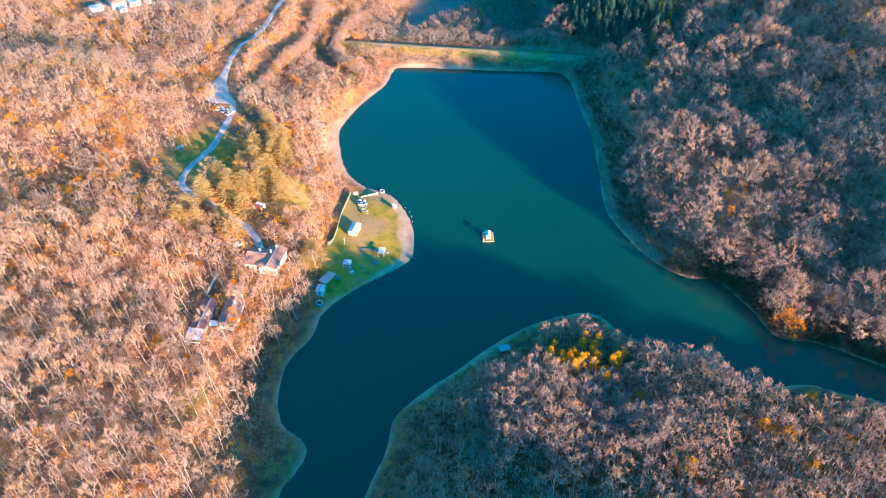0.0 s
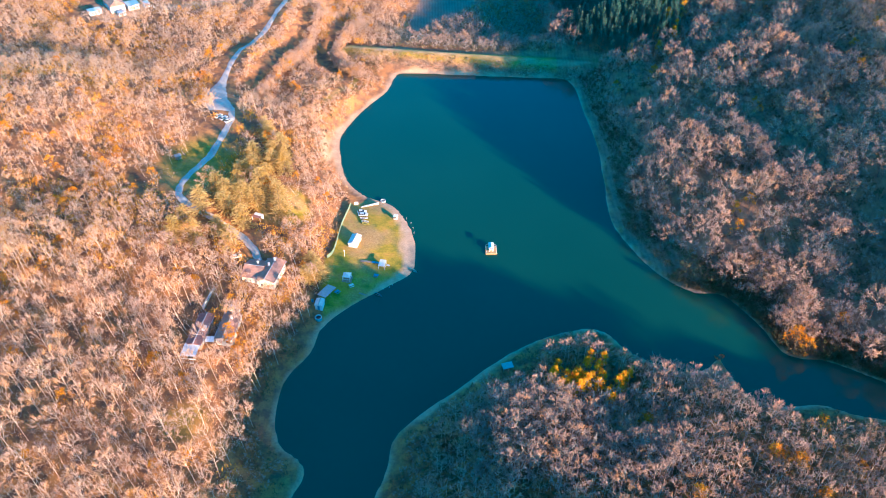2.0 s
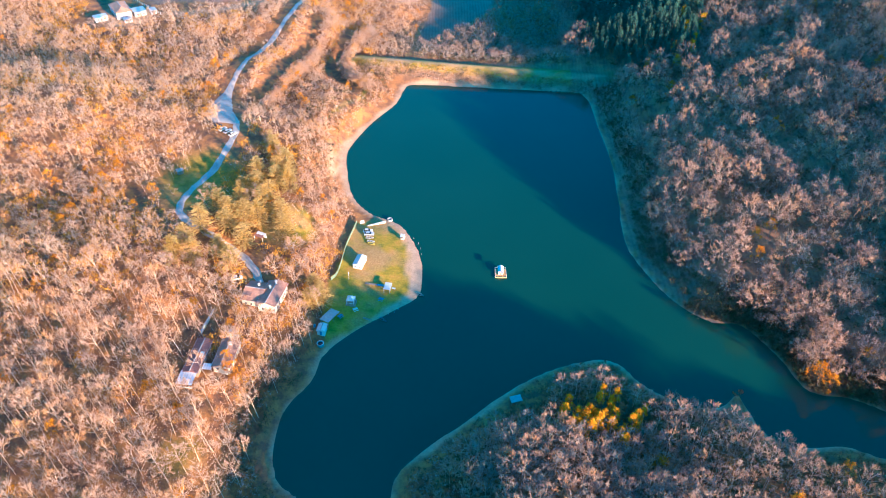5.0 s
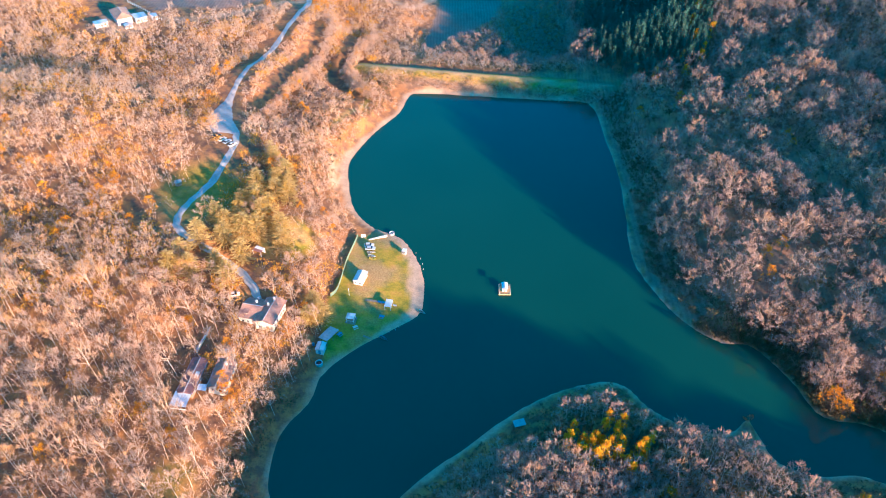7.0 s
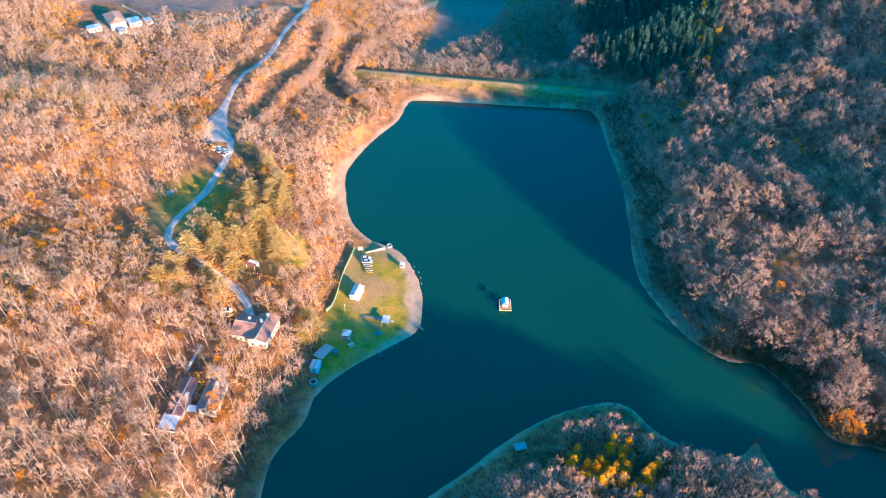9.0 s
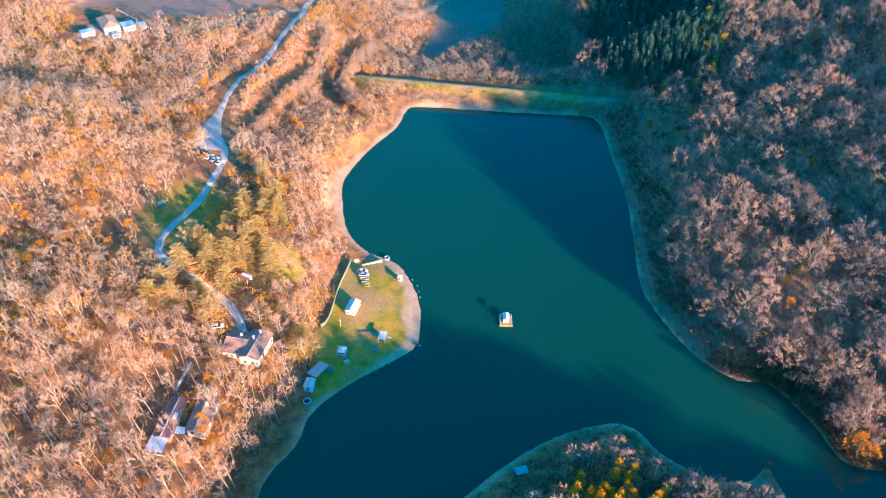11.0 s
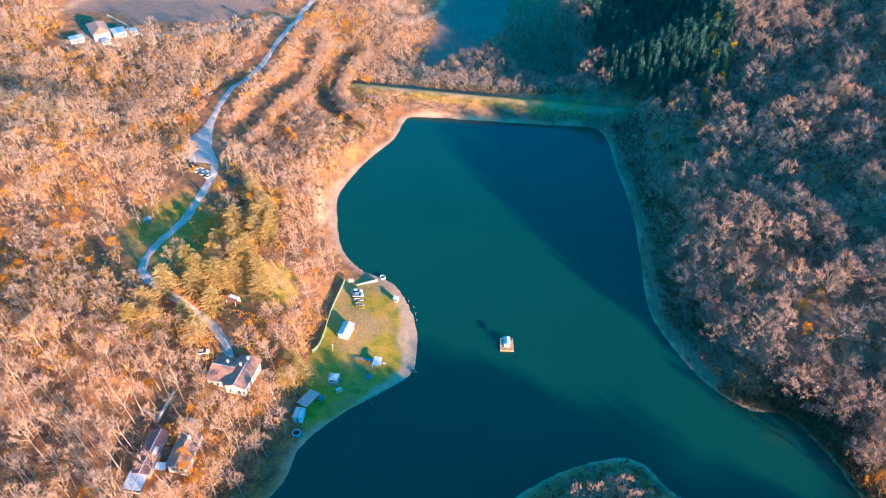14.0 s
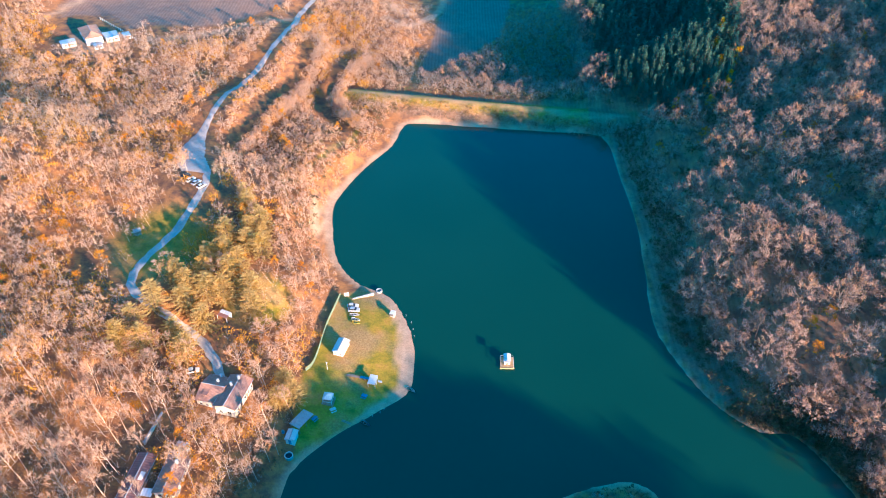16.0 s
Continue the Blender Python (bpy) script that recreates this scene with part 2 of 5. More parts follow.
furrow = gt.nodes.new("ShaderNodeTexWave")
furrow.inputs["Scale"].default_value, furrow.inputs["Distortion"].default_value = 0.16, 2.5
pos = gt.nodes.new("ShaderNodeNewGeometry")
gt.links.new(pos.outputs["Position"], furrow.inputs["Vector"])
soil_and_shade = mix(gt, 0.22, ramp(gt, g_mid, (0.3, (0.2, 0.11, 0.075)), (0.7, (0.3, 0.18, 0.12))), ramp(gt, furrow.outputs["Fac"], (0.2, (0.16, 0.09, 0.06)), (0.8, (0.36, 0.22, 0.15))))
ground_colour = mix(gt, split.outputs[1], litter, turf)
ground_colour = mix(gt, split.outputs[2], ground_colour, soil_and_shade)
ground_colour = mix(gt, split.outputs[0], ground_colour, gravel)
ground_colour = mix(gt, 0.35, ground_colour, ramp(gt, g_fine, (0.3, (0.2, 0.2, 0.2)), (0.7, (0.8, 0.8, 0.8))), "OVERLAY")
gt.links.new(ground_colour, gb.inputs["Base Color"])
bump(gt, gb, g_fine, 0.6, 0.25)

ground_mesh = from_arrays("ground", np.stack([X, Y, Z], -1).reshape(-1, 3), quads, [gm], flat=False)
ground = tagged(new("ground", ground_mesh), "rolling ground with leaf litter, grass and a gravel shore", "ground", kind="structure")


def cover_at(x, y, sd):
    """Shares of gravel, turf and ploughed earth, which also paints shade under the east woods."""
    wob = rough_land(x, y, 14)
    wide = np.where(x > 70, np.where((x > 108) & (y > 190), 0.2, 0.8), np.where(y < 215, 0.9, np.where(y < 250, 1.3, 2.4))) + 0.8 * wob + 1.0 * np.exp(-((x - 15) ** 2 + (y - 195) ** 2) / 500.0) + 4.0 * np.exp(-((x + 8) ** 2 + (y - 266) ** 2) / 500.0) + 3.0 * np.exp(-((x + 50) ** 2 + (y - 350) ** 2) / 600.0)
    shore = 1 - ease(wide - 1.2, wide + 1.0, sd)
    scar = ease(326, 338, y) * (1 - ease(392, 402, y)) * (x < -28) * ease(5, 6.5, sd) * (1 - ease(8.5, 10.5, sd)) * ease(-0.1, 0.5, rough_land(x, y, 26))
    turf = np.maximum(inside(x, y, LAWN) * 1.0, 1 - ease(9, 15, np.hypot(x + 66, y - 284)))
    turf = np.maximum(turf, (1 - ease(8, 13, reach(x, y, CREST))) * (0.1 + 0.3 * ease(-0.3, 0.5, rough_land(x, y, 22))))
    turf = np.maximum(turf, 0.85 * (1 - ease(4.5, 7.5, reach(x, y, CREST))))
    turf = np.maximum(turf, (1 - ease(5, 10, np.hypot(x + 80, y - 168))) * 0.5)
    turf = np.maximum(turf, (1 - ease(14, 30, np.hypot((x + 106) * 1.2, y - 308))) * 0.8)
    turf = np.maximum(turf, 0.8 * (1 - ease(1.0, 2.2, reach(x, y, TRACKS[0]))))
    for line in TRACKS[1:]:
        scar = np.maximum(scar, 0.75 * (1 - ease(1.5, 3.5, reach(x, y, line))))
    scar = np.maximum(scar, 0.7 * (1 - ease(14, 22, np.hypot(x + 199, (y - 489) * 1.2))))
    scar = np.maximum(scar, 0.8 * (1 - ease(5, 14, np.hypot((x + 32) * 0.5, y - 585))) * ease(0.0, 0.5, rough_land(x, y, 19)))
    soil_and_shade = np.maximum(inside(x, y, FIELD_WEST), inside(x, y, FIELD_NORTH)) * 1.0
    soil_and_shade = np.maximum(soil_and_shade, 0.6 * ease(5, 7, reach(x, y, CREST)) * (1 - ease(9, 13, reach(x, y, CREST))))
    # the dark earth tone over the east woods' floor paints in the trees' shade
    soil_and_shade = np.maximum(soil_and_shade, 0.75 * (x > 72) * (y > 186) * ease(1.5, 3.0, sd) * (1 - 0.3 * ease(14, 22, sd)))
    return np.stack([np.maximum(np.maximum(shore, scar), 0.45 * (1 - ease(1.0, 2.0, reach(x, y, CREST)))), turf, soil_and_shade, np.ones(x.shape)], -1)


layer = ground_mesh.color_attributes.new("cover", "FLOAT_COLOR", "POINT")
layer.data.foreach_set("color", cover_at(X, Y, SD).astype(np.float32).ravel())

# ---- water ----
wm, wt, wb = material("lake_water", 0.12)
murk = ramp(wt, grain(wt, 0.012, 3, 0.5, "world"), (0.3, (0.005, 0.052, 0.032)), (0.7, (0.007, 0.06, 0.037)))
wt.links.new(murk, wb.inputs["Base Color"])
wb.inputs["IOR"].default_value = 1.33
wb.inputs["Specular IOR Level"].default_value = 0.5
bump(wt, wb, grain(wt, 0.9, 3, 0.6, "world"), 0.05, 0.05)
side = np.roll(LAKE, -1, 0) - np.roll(LAKE, 1, 0)
out = np.stack([side[:, 1], -side[:, 0]], -1) / np.linalg.norm(side, axis=1)[:, None]
ring = LAKE + out * np.where(inside(*(LAKE + out).T, LAKE), -2.0, 2.0)[:, None]
bm = bmesh.new()
bm.faces.new([bm.verts.new((x, y, 0)) for x, y in ring])
bmesh.ops.triangulate(bm, faces=bm.faces[:])
water_mesh = bpy.data.meshes.new("water")
bm.to_mesh(water_mesh)
water_mesh.materials.append(wm)
water = tagged(new("water", water_mesh), "calm dark teal water of a small reservoir", "water", kind="structure")

# ---- trees ----
def prism(v, t, a, b, ra, rb):
    """A tapered three-sided limb from a to b, added to the lists."""
    a, b = np.asarray(a, float), np.asarray(b, float)
    w = b - a
    side = np.cross(w, (0.3, 0.9, 0.1))
    side /= np.linalg.norm(side) + 1e-9
    up = np.cross(w, side)
    up /= np.linalg.norm(up) + 1e-9
    n = len(v)
    for p, r in ((a, ra), (b, rb)):
        for k in range(3):
            v.append(p + r * (math.cos(k * 2.094) * side + math.sin(k * 2.094) * up))
    for k in range(3):
        j = (k + 1) % 3
        t.append((n + k, n + j, n + 3 + j))
        t.append((n + k, n + 3 + j, n + 3 + k))


def grown(v, t, anchor, a, b, ra, rb):
    """A limb that grows out of the wood at a corner already there."""
    prism(v, t, a, b, ra, rb)
    t.append((anchor, len(v) - 6, len(v) - 5))


def sliver(v, t, a, way, long, wide, rng):
    """One flat twig or leaf, as a thin triangle."""
    side = np.cross(way, rng.normal(size=3))
    side *= wide / (np.linalg.norm(side) + 1e-9) * 0.5
    n = len(v)
    v.extend((a - side, a + side, a + way * long))
    t.append((n, n + 1, n + 2))


def pack(v, t):
    return np.array(v, np.float32).reshape(-1, 3), np.array(t, np.int32).reshape(-1, 3)


def broadleaf(seed, h, r, low, lobes, twigs, lobe_r, wide, girth, leafy):
    """Trunk, limbs and a crown of many sprays of twigs or leaves, lobe by lobe, with an uneven outline."""
    rng = np.random.RandomState(seed)
    wv, wt_, cv, ct = [], [], [], []
    fork = np.array([rng.normal(0, 0.05) * h, rng.normal(0, 0.05) * h, low * h])
    prism(wv, wt_, (0, 0, -0.6), fork, girth, girth * 0.75)
    leader = np.array([fork[0] * 1.7, fork[1] * 1.7, h - lobe_r])
    prism(wv, wt_, fork, leader, girth * 0.75, girth * 0.25)
    turn = rng.uniform(0, 6.3)
    ends = [(leader * 0.8 + fork * 0.2, leader)]
    for i in range(lobes - 1):
        v = (i + 0.5) / (lobes - 1)
        ang = turn + i * 2.4 + rng.normal(0, 0.25)
        out = (r - 0.6 * lobe_r) * math.sqrt(v) * rng.uniform(0.75, 1.1)
        top = h - lobe_r - (h - lobe_r - low * h) * 0.85 * v ** 1.6 + rng.normal(0, 0.05) * h
        b = np.array([leader[0] + math.cos(ang) * out, leader[1] + math.sin(ang) * out, top])
        u = rng.uniform(0, 0.45)
        a = fork * (1 - u) + leader * u
        a[2] = min(a[2], b[2] - 0.25 * out)
        a[2] = max(a[2], 0.25 * h)
        mid = a * 0.5 + b * 0.5 + np.array([math.cos(ang), math.sin(ang), -0.4]) * 0.08 * out
        prism(wv, wt_, a, mid, girth * 0.45, girth * 0.3)
        prism(wv, wt_, mid, b, girth * 0.3, girth * 0.12)
        ends.append((mid, b))
    heart = np.array([leader[0], leader[1], h * (low + 0.15)])
    for k in range(twigs):
        mid, b = ends[rng.randint(len(ends))]
        outward = b - heart
        outward /= np.linalg.norm(outward) + 1e-6
        d = outward * 0.75 + rng.normal(0, 0.72, 3) + np.array([0, 0, 0.3])
        d /= np.linalg.norm(d)
        reach_ = lobe_r * rng.uniform(0.75, 1.25)
        if leafy > rng.uniform():
            p = b + d * reach_ * rng.uniform(0.35, 1.0)
            q = d + rng.normal(0, 0.7, 3)
            sliver(cv, ct, p, q / np.linalg.norm(q), wide * 2.2, wide * 1.6, rng)
        else:
            p = (b if rng.uniform() < 0.75 else mid * 0.4 + b * 0.6) + d * reach_ * rng.uniform(0.0, 0.3)
            bend = d + rng.normal(0, 0.2, 3)
            sliver(cv, ct, p, bend / np.linalg.norm(bend), reach_ * rng.uniform(0.55, 0.95), wide * rng.uniform(0.8, 1.3), rng)
    return pack(wv, wt_), pack(cv, ct)


def fans(rng, foot, way, long, wide):
    """Many thin triangles at once: twigs from each foot along each way."""
    side = np.cross(way, rng.normal(size=way.shape))
    side *= (wide * 0.5 / (np.linalg.norm(side, axis=1) + 1e-9))[:, None]
    v = np.stack([foot - side, foot + side, foot + way * long[:, None]], 1).reshape(-1, 3)
    return v.astype(np.float32), np.arange(len(v), dtype=np.int32).reshape(-1, 3)


TUFT = 0.3  # width of a tuft of twig ends, in metres


def unit(v):
    return v / (np.linalg.norm(v, axis=-1, keepdims=True) + 1e-9)


def branching(seed, h, r, low, limbs, subs, twigs, long, wide, girth, flat=-0.1, spread=0.3, plain=False, puff=0.0):
    """A leafless tree: trunk, bent limbs up to a domed shell, side branches and fans of fine twigs along them."""
    rng = np.random.RandomState(seed)
    wv, wt_ = [], []
    sway = rng.normal(0, 0.025, 2) * h
    fork = np.array([sway[0], sway[1], low * h])
    heart = np.array([sway[0] * 1.6, sway[1] * 1.6, h * (low + (1 - low) * 0.3)])
    size = np.array([r, r, h - heart[2]]) * rng.uniform(0.9, 1.1, 3)
    top = heart + np.array([0, 0, size[2] * 0.55])
    prism(wv, wt_, (0, 0, -0.6), fork, girth, girth * 0.75)
    grown(wv, wt_, 3, fork, top, girth * 0.75, girth * 0.22)
    turn = rng.uniform(0, 6.3)
    feet, ends = [], []
    for i in range(limbs):
        rise = 1 - (i + 0.4) / limbs * (1 - flat)
        ang = turn + i * 2.4 + rng.normal(0, 0.3)
        flatly = math.sqrt(max(0.0, 1 - rise * rise))
        way = np.array([math.cos(ang) * flatly, math.sin(ang) * flatly, rise])
        tip = heart + way * size * rng.uniform(0.78, 1.08)
        a = fork + (top - fork) * np.clip(0.1 + 0.6 * rise + rng.normal(0, 0.1), 0, 0.9)
        a[2] = max(min(a[2], tip[2] - 0.3 * r * flatly), 0.28 * h)
        knee = a + (tip - a) * 0.55 + np.array([way[0], way[1], -0.5]) * 0.1 * r
        if plain:
            grown(wv, wt_, 6, a, tip - (tip - a) * 0.15, girth * 0.42, girth * 0.1)
        else:
            grown(wv, wt_, 6, a, knee, girth * 0.46, girth * 0.3)
            grown(wv, wt_, len(wv) - 3, knee, tip, girth * 0.3, girth * 0.08)
        for j in range(subs):
            p = a + (tip - a) * rng.uniform(0.45, 0.8)
            q = tip + rng.normal(0, spread, 3) * r
            out = q - heart
            q = heart + out / (np.linalg.norm(out / size) + 1e-6) * rng.uniform(0.72, 0.98)
            feet.append(p)
            ends.append(q)
    feet, ends = np.array(feet), np.array(ends)
    k = np.repeat(np.arange(len(feet)), twigs)
    n = len(k)
    u = rng.uniform(0.4, 1.0, (n, 1))
    foot = feet[k] + (ends[k] - feet[k]) * u
    way = unit(0.8 * unit(foot - heart) + 0.5 * unit(ends[k] - feet[k]) + rng.normal(0, 0.5, (n, 3)) + np.array([0, 0, 0.2]))
    cv, ct = fans(rng, foot, way, long * rng.uniform(0.55, 1.2, n), wide * rng.uniform(0.7, 1.3, n))
    # tufts of twig ends that lie along the crown's skin
    tuft = np.nonzero(rng.uniform(0, 1, n) < puff)[0]
    skin = unit((foot[tuft] - heart) / size) + rng.normal(0, 0.3, (len(tuft), 3))
    skin = unit(skin)
    along = unit(np.cross(skin, rng.normal(size=skin.shape)))
    aside = np.cross(skin, along) * (0.5 * TUFT * rng.uniform(0.6, 1.2, len(tuft)))[:, None]
    at = foot[tuft] + skin * rng.uniform(-0.1, 0.45, (len(tuft), 1)) + rng.normal(0, 0.3, skin.shape)
    cv = cv.reshape(-1, 3, 3)
    cv[tuft] = np.stack([at - aside, at + aside, at + along * (1.4 * TUFT * rng.uniform(0.6, 1.2, len(tuft)))[:, None]], 1)
    cv = cv.reshape(-1, 3)
    bv, bt = fans(rng, feet, unit(ends - feet), np.linalg.norm(ends - feet, axis=1), np.full(len(feet), girth * 0.7))
    cv, ct = np.vstack([cv, bv]), np.vstack([ct, bt + len(cv)])
    return pack(wv, wt_), (cv, ct)


def conifer(seed, h, r, whorls, boughs, low, droop, wide, girth=0.22, taper=0.8):
    """A straight trunk with whorls of boughs that carry flat sprays of needles."""
    rng = np.random.RandomState(seed)
    wv, wt_, cv, ct = [], [], [], []
    prism(wv, wt_, (0, 0, -0.6), (rng.normal(0, 0.15), rng.normal(0, 0.15), h), girth, 0.03)
    for i in range(whorls):
        u = i / (whorls - 1)
        z = h * (low + (0.97 - low) * u)
        for k in range(boughs):
            ang = rng.uniform(0, 6.3)
            out = r * (1 - u) ** taper * rng.uniform(0.65, 1.15) + 0.25
            c, s = math.cos(ang), math.sin(ang)
            a = np.array([0, 0, z])
            b = np.array([c * out, s * out, z + out * rng.normal(-droop, 0.12)])
            if u < 0.6 and k % 2 == 0:
                prism(wv, wt_, a, b, 0.06, 0.02)
            n = max(2, int(out / (1.3 * wide + 0.05)))
            for j in range(n):
                p = a + (b - a) * (j + 0.6) / n
                for lean in (-0.9, 0.9):
                    d = np.array([math.cos(ang + lean), math.sin(ang + lean), rng.normal(0.1, 0.25)])
                    sliver(cv, ct, p, d, wide * rng.uniform(1.0, 2.0), wide, rng)
            sliver(cv, ct, a + (b - a) * 0.55, (b - a) / (np.linalg.norm(b - a) + 1e-6), out * 0.55, wide * 0.9, rng)
    sliver(cv, ct, np.array([0, 0, h * 0.93]), np.array([0, 0, 1.0]), h * 0.09, wide, rng)
    return pack(wv, wt_), pack(cv, ct)


def shrub(seed, h, r, leaves, wide, stems=5):
    """Several stems from one foot and a loose low crown."""
    rng = np.random.RandomState(seed)
    wv, wt_, cv, ct = [], [], [], []
    for k in range(stems):
        ang = k * 6.3 / stems + rng.normal(0, 0.3)
        b = np.array([math.cos(ang) * r * 0.6, math.sin(ang) * r * 0.6, h * rng.uniform(0.5, 0.8)])
        prism(wv, wt_, (0, 0, -0.3), b, 0.06, 0.02)
        for j in range(leaves // stems):
            p = b + rng.normal(0, 0.3, 3) * np.array([r, r, h * 0.6])
            p[2] = max(0.1, p[2])
            d = (p - np.array([0, 0, 0.2])) / (np.linalg.norm(p) + 0.3) + rng.normal(0, 0.5, 3)
            sliver(cv, ct, p, d / np.linalg.norm(d), wide * 1.6, wide, rng)
    return pack(wv, wt_), pack(cv, ct)


# forms, near (rich) and far (plain), of each kind
FORMS = {
    "bare": ([branching(10 + i, 14.5 + i % 4, 3.4 + 0.3 * (i % 4), 0.4, 9, 5, 13, 1.3, 0.07, 0.115, 0.15, 0.26) for i in range(10)],
             [branching(30 + i, 12.0 + i % 3, 3.7 + 0.3 * (i % 4), 0.34, 7, 5, 9, 1.15, 0.11, 0.08, -0.05, 0.28, True, 0.5) for i in range(8)]),
    "oak": ([branching(50 + i, 12.0 + i % 3, 4.0 + 0.4 * (i % 3), 0.36, 11, 6, 11, 0.95, 0.12, 0.17, -0.15, 0.22, False, 0.5) for i in range(6)],
            [branching(70 + i, 12.0 + i % 3, 4.0 + 0.4 * (i % 3), 0.36, 9, 6, 9, 0.9, 0.14, 0.15, -0.15, 0.22, True, 0.65) for i in range(8)]),
    "great": ([branching(310 + i, 15.0 + i % 3, 5.4 + 0.5 * (i % 3), 0.32, 15, 8, 9, 1.0, 0.15, 0.24, -0.2, 0.19, True, 0.65) for i in range(8)], []),
    "hazel": ([branching(330 + i, 7.0 + 0.5 * i, 2.9 + 0.15 * i, 0.25, 6, 4, 8, 1.0, 0.21, 0.1, -0.1, 0.3, True, 0.7) for i in range(6)], []),
    "young": ([branching(210 + i, 11.5 + i % 3, 2.9 + 0.3 * (i % 3), 0.4, 8, 4, 11, 1.1, 0.1, 0.11, 0.1, 0.26) for i in range(8)],
              [branching(230 + i, 11.5 + i % 3, 2.9 + 0.3 * (i % 3), 0.4, 8, 4, 9, 1.1, 0.14, 0.11, 0.1, 0.26, True, 0.3) for i in range(8)]),
    "thorn": ([branching(350 + i, 4.2 + 0.5 * i, 2.5 + 0.2 * i, 0.16, 6, 4, 8, 0.9, 0.17, 0.07, -0.1, 0.3, True, 0.6) for i in range(6)], []),
    "brush": ([shrub(190 + i, 2.6 + 0.5 * i, 1.9 + 0.25 * i, 42, 0.26, 2) for i in range(6)], []),
    "gold": ([broadleaf(90 + i, 11.0 + i % 3, 3.4 + 0.4 * (i % 3), 0.28, 11, 480, 1.4, 0.22, 0.16, 0.9) for i in range(5)], []),
    "round": ([branching(260 + i, 9.0 + 0.4 * i, 4.2 + 0.3 * i, 0.22, 18, 5, 15, 1.2, 0.09, 0.16, -0.25, 0.22) for i in range(3)], []),
    "poplar": ([broadleaf(110 + i, 11.5 + 0.5 * i, 2.3, 0.3, 10, 460, 1.25, 0.24, 0.12, 0.95) for i in range(4)], []),
    "pine": ([conifer(120 + i, 13.0 + i, 1.9, 14, 6, 0.3, 0.2, 0.42) for i in range(5)],
             [conifer(130 + i, 13.0 + i, 1.9, 10, 5, 0.3, 0.2, 0.6) for i in range(4)]),
    "cedar": ([conifer(140 + i, 13.0 + 0.8 * i, 5.8, 15, 13, 0.1, -0.06, 0.4, 0.35, 0.42) for i in range(5)], []),
    "sapling": ([shrub(170 + i, 2.6 + 0.5 * i, 1.8 + 0.25 * i, 66, 0.4, 3) for i in range(5)], []),
    "scrub": ([shrub(150 + i, 2.2 + 0.5 * i, 1.6 + 0.2 * i, 90, 0.35) for i in range(5)],
              [shrub(160 + i, 2.2 + 0.5 * i, 1.6 + 0.2 * i, 30, 0.55, 2) for i in range(5)]),
}
LOOKS = {
    "bare": ("bare_tree", BARK, TWIGS, "leafless pale-barked tree with fine tan twigs", "crown"),
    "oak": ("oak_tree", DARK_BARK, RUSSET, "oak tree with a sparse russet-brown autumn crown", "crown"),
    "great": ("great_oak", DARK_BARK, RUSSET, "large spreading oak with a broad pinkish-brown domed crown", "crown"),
    "hazel": ("hazel_tree", DARK_BARK, HAZE, "small grey-brown bushy tree under taller oaks", "crown"),
    "young": ("young_oak", BARK, RUSSET, "slender young oak with a thin russet-brown crown", "crown"),
    "round": ("lime_tree", BARK, TWIGS, "round-crowned leafless tree with a dense tan head", "crown"),
    "thorn": ("thorn_bush", BARK, TWIGS, "rounded leafless tan thorn bush", "crown"),
    "brush": ("brush", BARK, TWIGS, "dry tan brushwood", "crown"),
    "gold": ("maple_tree", DARK_BARK, ORANGE, "broad tree with bright orange autumn leaves", "crown"),
    "poplar": ("poplar_tree", BARK, YELLOW, "slender poplar with golden yellow autumn leaves", "crown"),
    "pine": ("pine_tree", DARK_BARK, PINE, "narrow dark green plantation pine", "crown"),
    "cedar": ("cedar_tree", DARK_BARK, CEDAR, "tall broad conifer with olive-yellow layered boughs", "crown"),
    "sapling": ("sapling", BARK, UNDERWOOD, "young tree with orange-brown leaves in the undergrowth", "crown"),
    "scrub": ("shrub", DARK_BARK, SCRUB, "low scrubby bush with brown-green leaves on the bank", "crown"),
}
SINGLE = {}
LEAN = {"bare": -7}  # degrees by which the hillside trees lean to the light


def single(kind, x, y, z, turn, size):
    """One tree as a thing of its own: an empty at its foot, with trunk and crown."""
    name, bark, leaf, label, crown = LOOKS[kind]
    forms = FORMS[kind][0]
    i = int(turn * 7) % len(forms)
    if (kind, i) not in SINGLE:
        (wv, wt_), (cv, ct) = forms[i]
        SINGLE[kind, i] = from_arrays("trunk", wv, wt_, [bark]), from_arrays(crown, cv, ct, [leaf])
    foot = tagged(new(name), label, "shrub" if kind == "scrub" else "tree", "%s" % {"scrub": "shrubs on the banks"}.get(kind, name.replace("_", " ") + "s"))
    foot.matrix_basis = pose(x, y, z, 0, LEAN.get(kind, 0), 0) @ pose(0, 0, 0, 0, 0, turn) @ Matrix.Diagonal((size, size, size, 1))
    for me in SINGLE[kind, i]:
        new(me.name.split(".")[0], me).parent = foot
    return foot


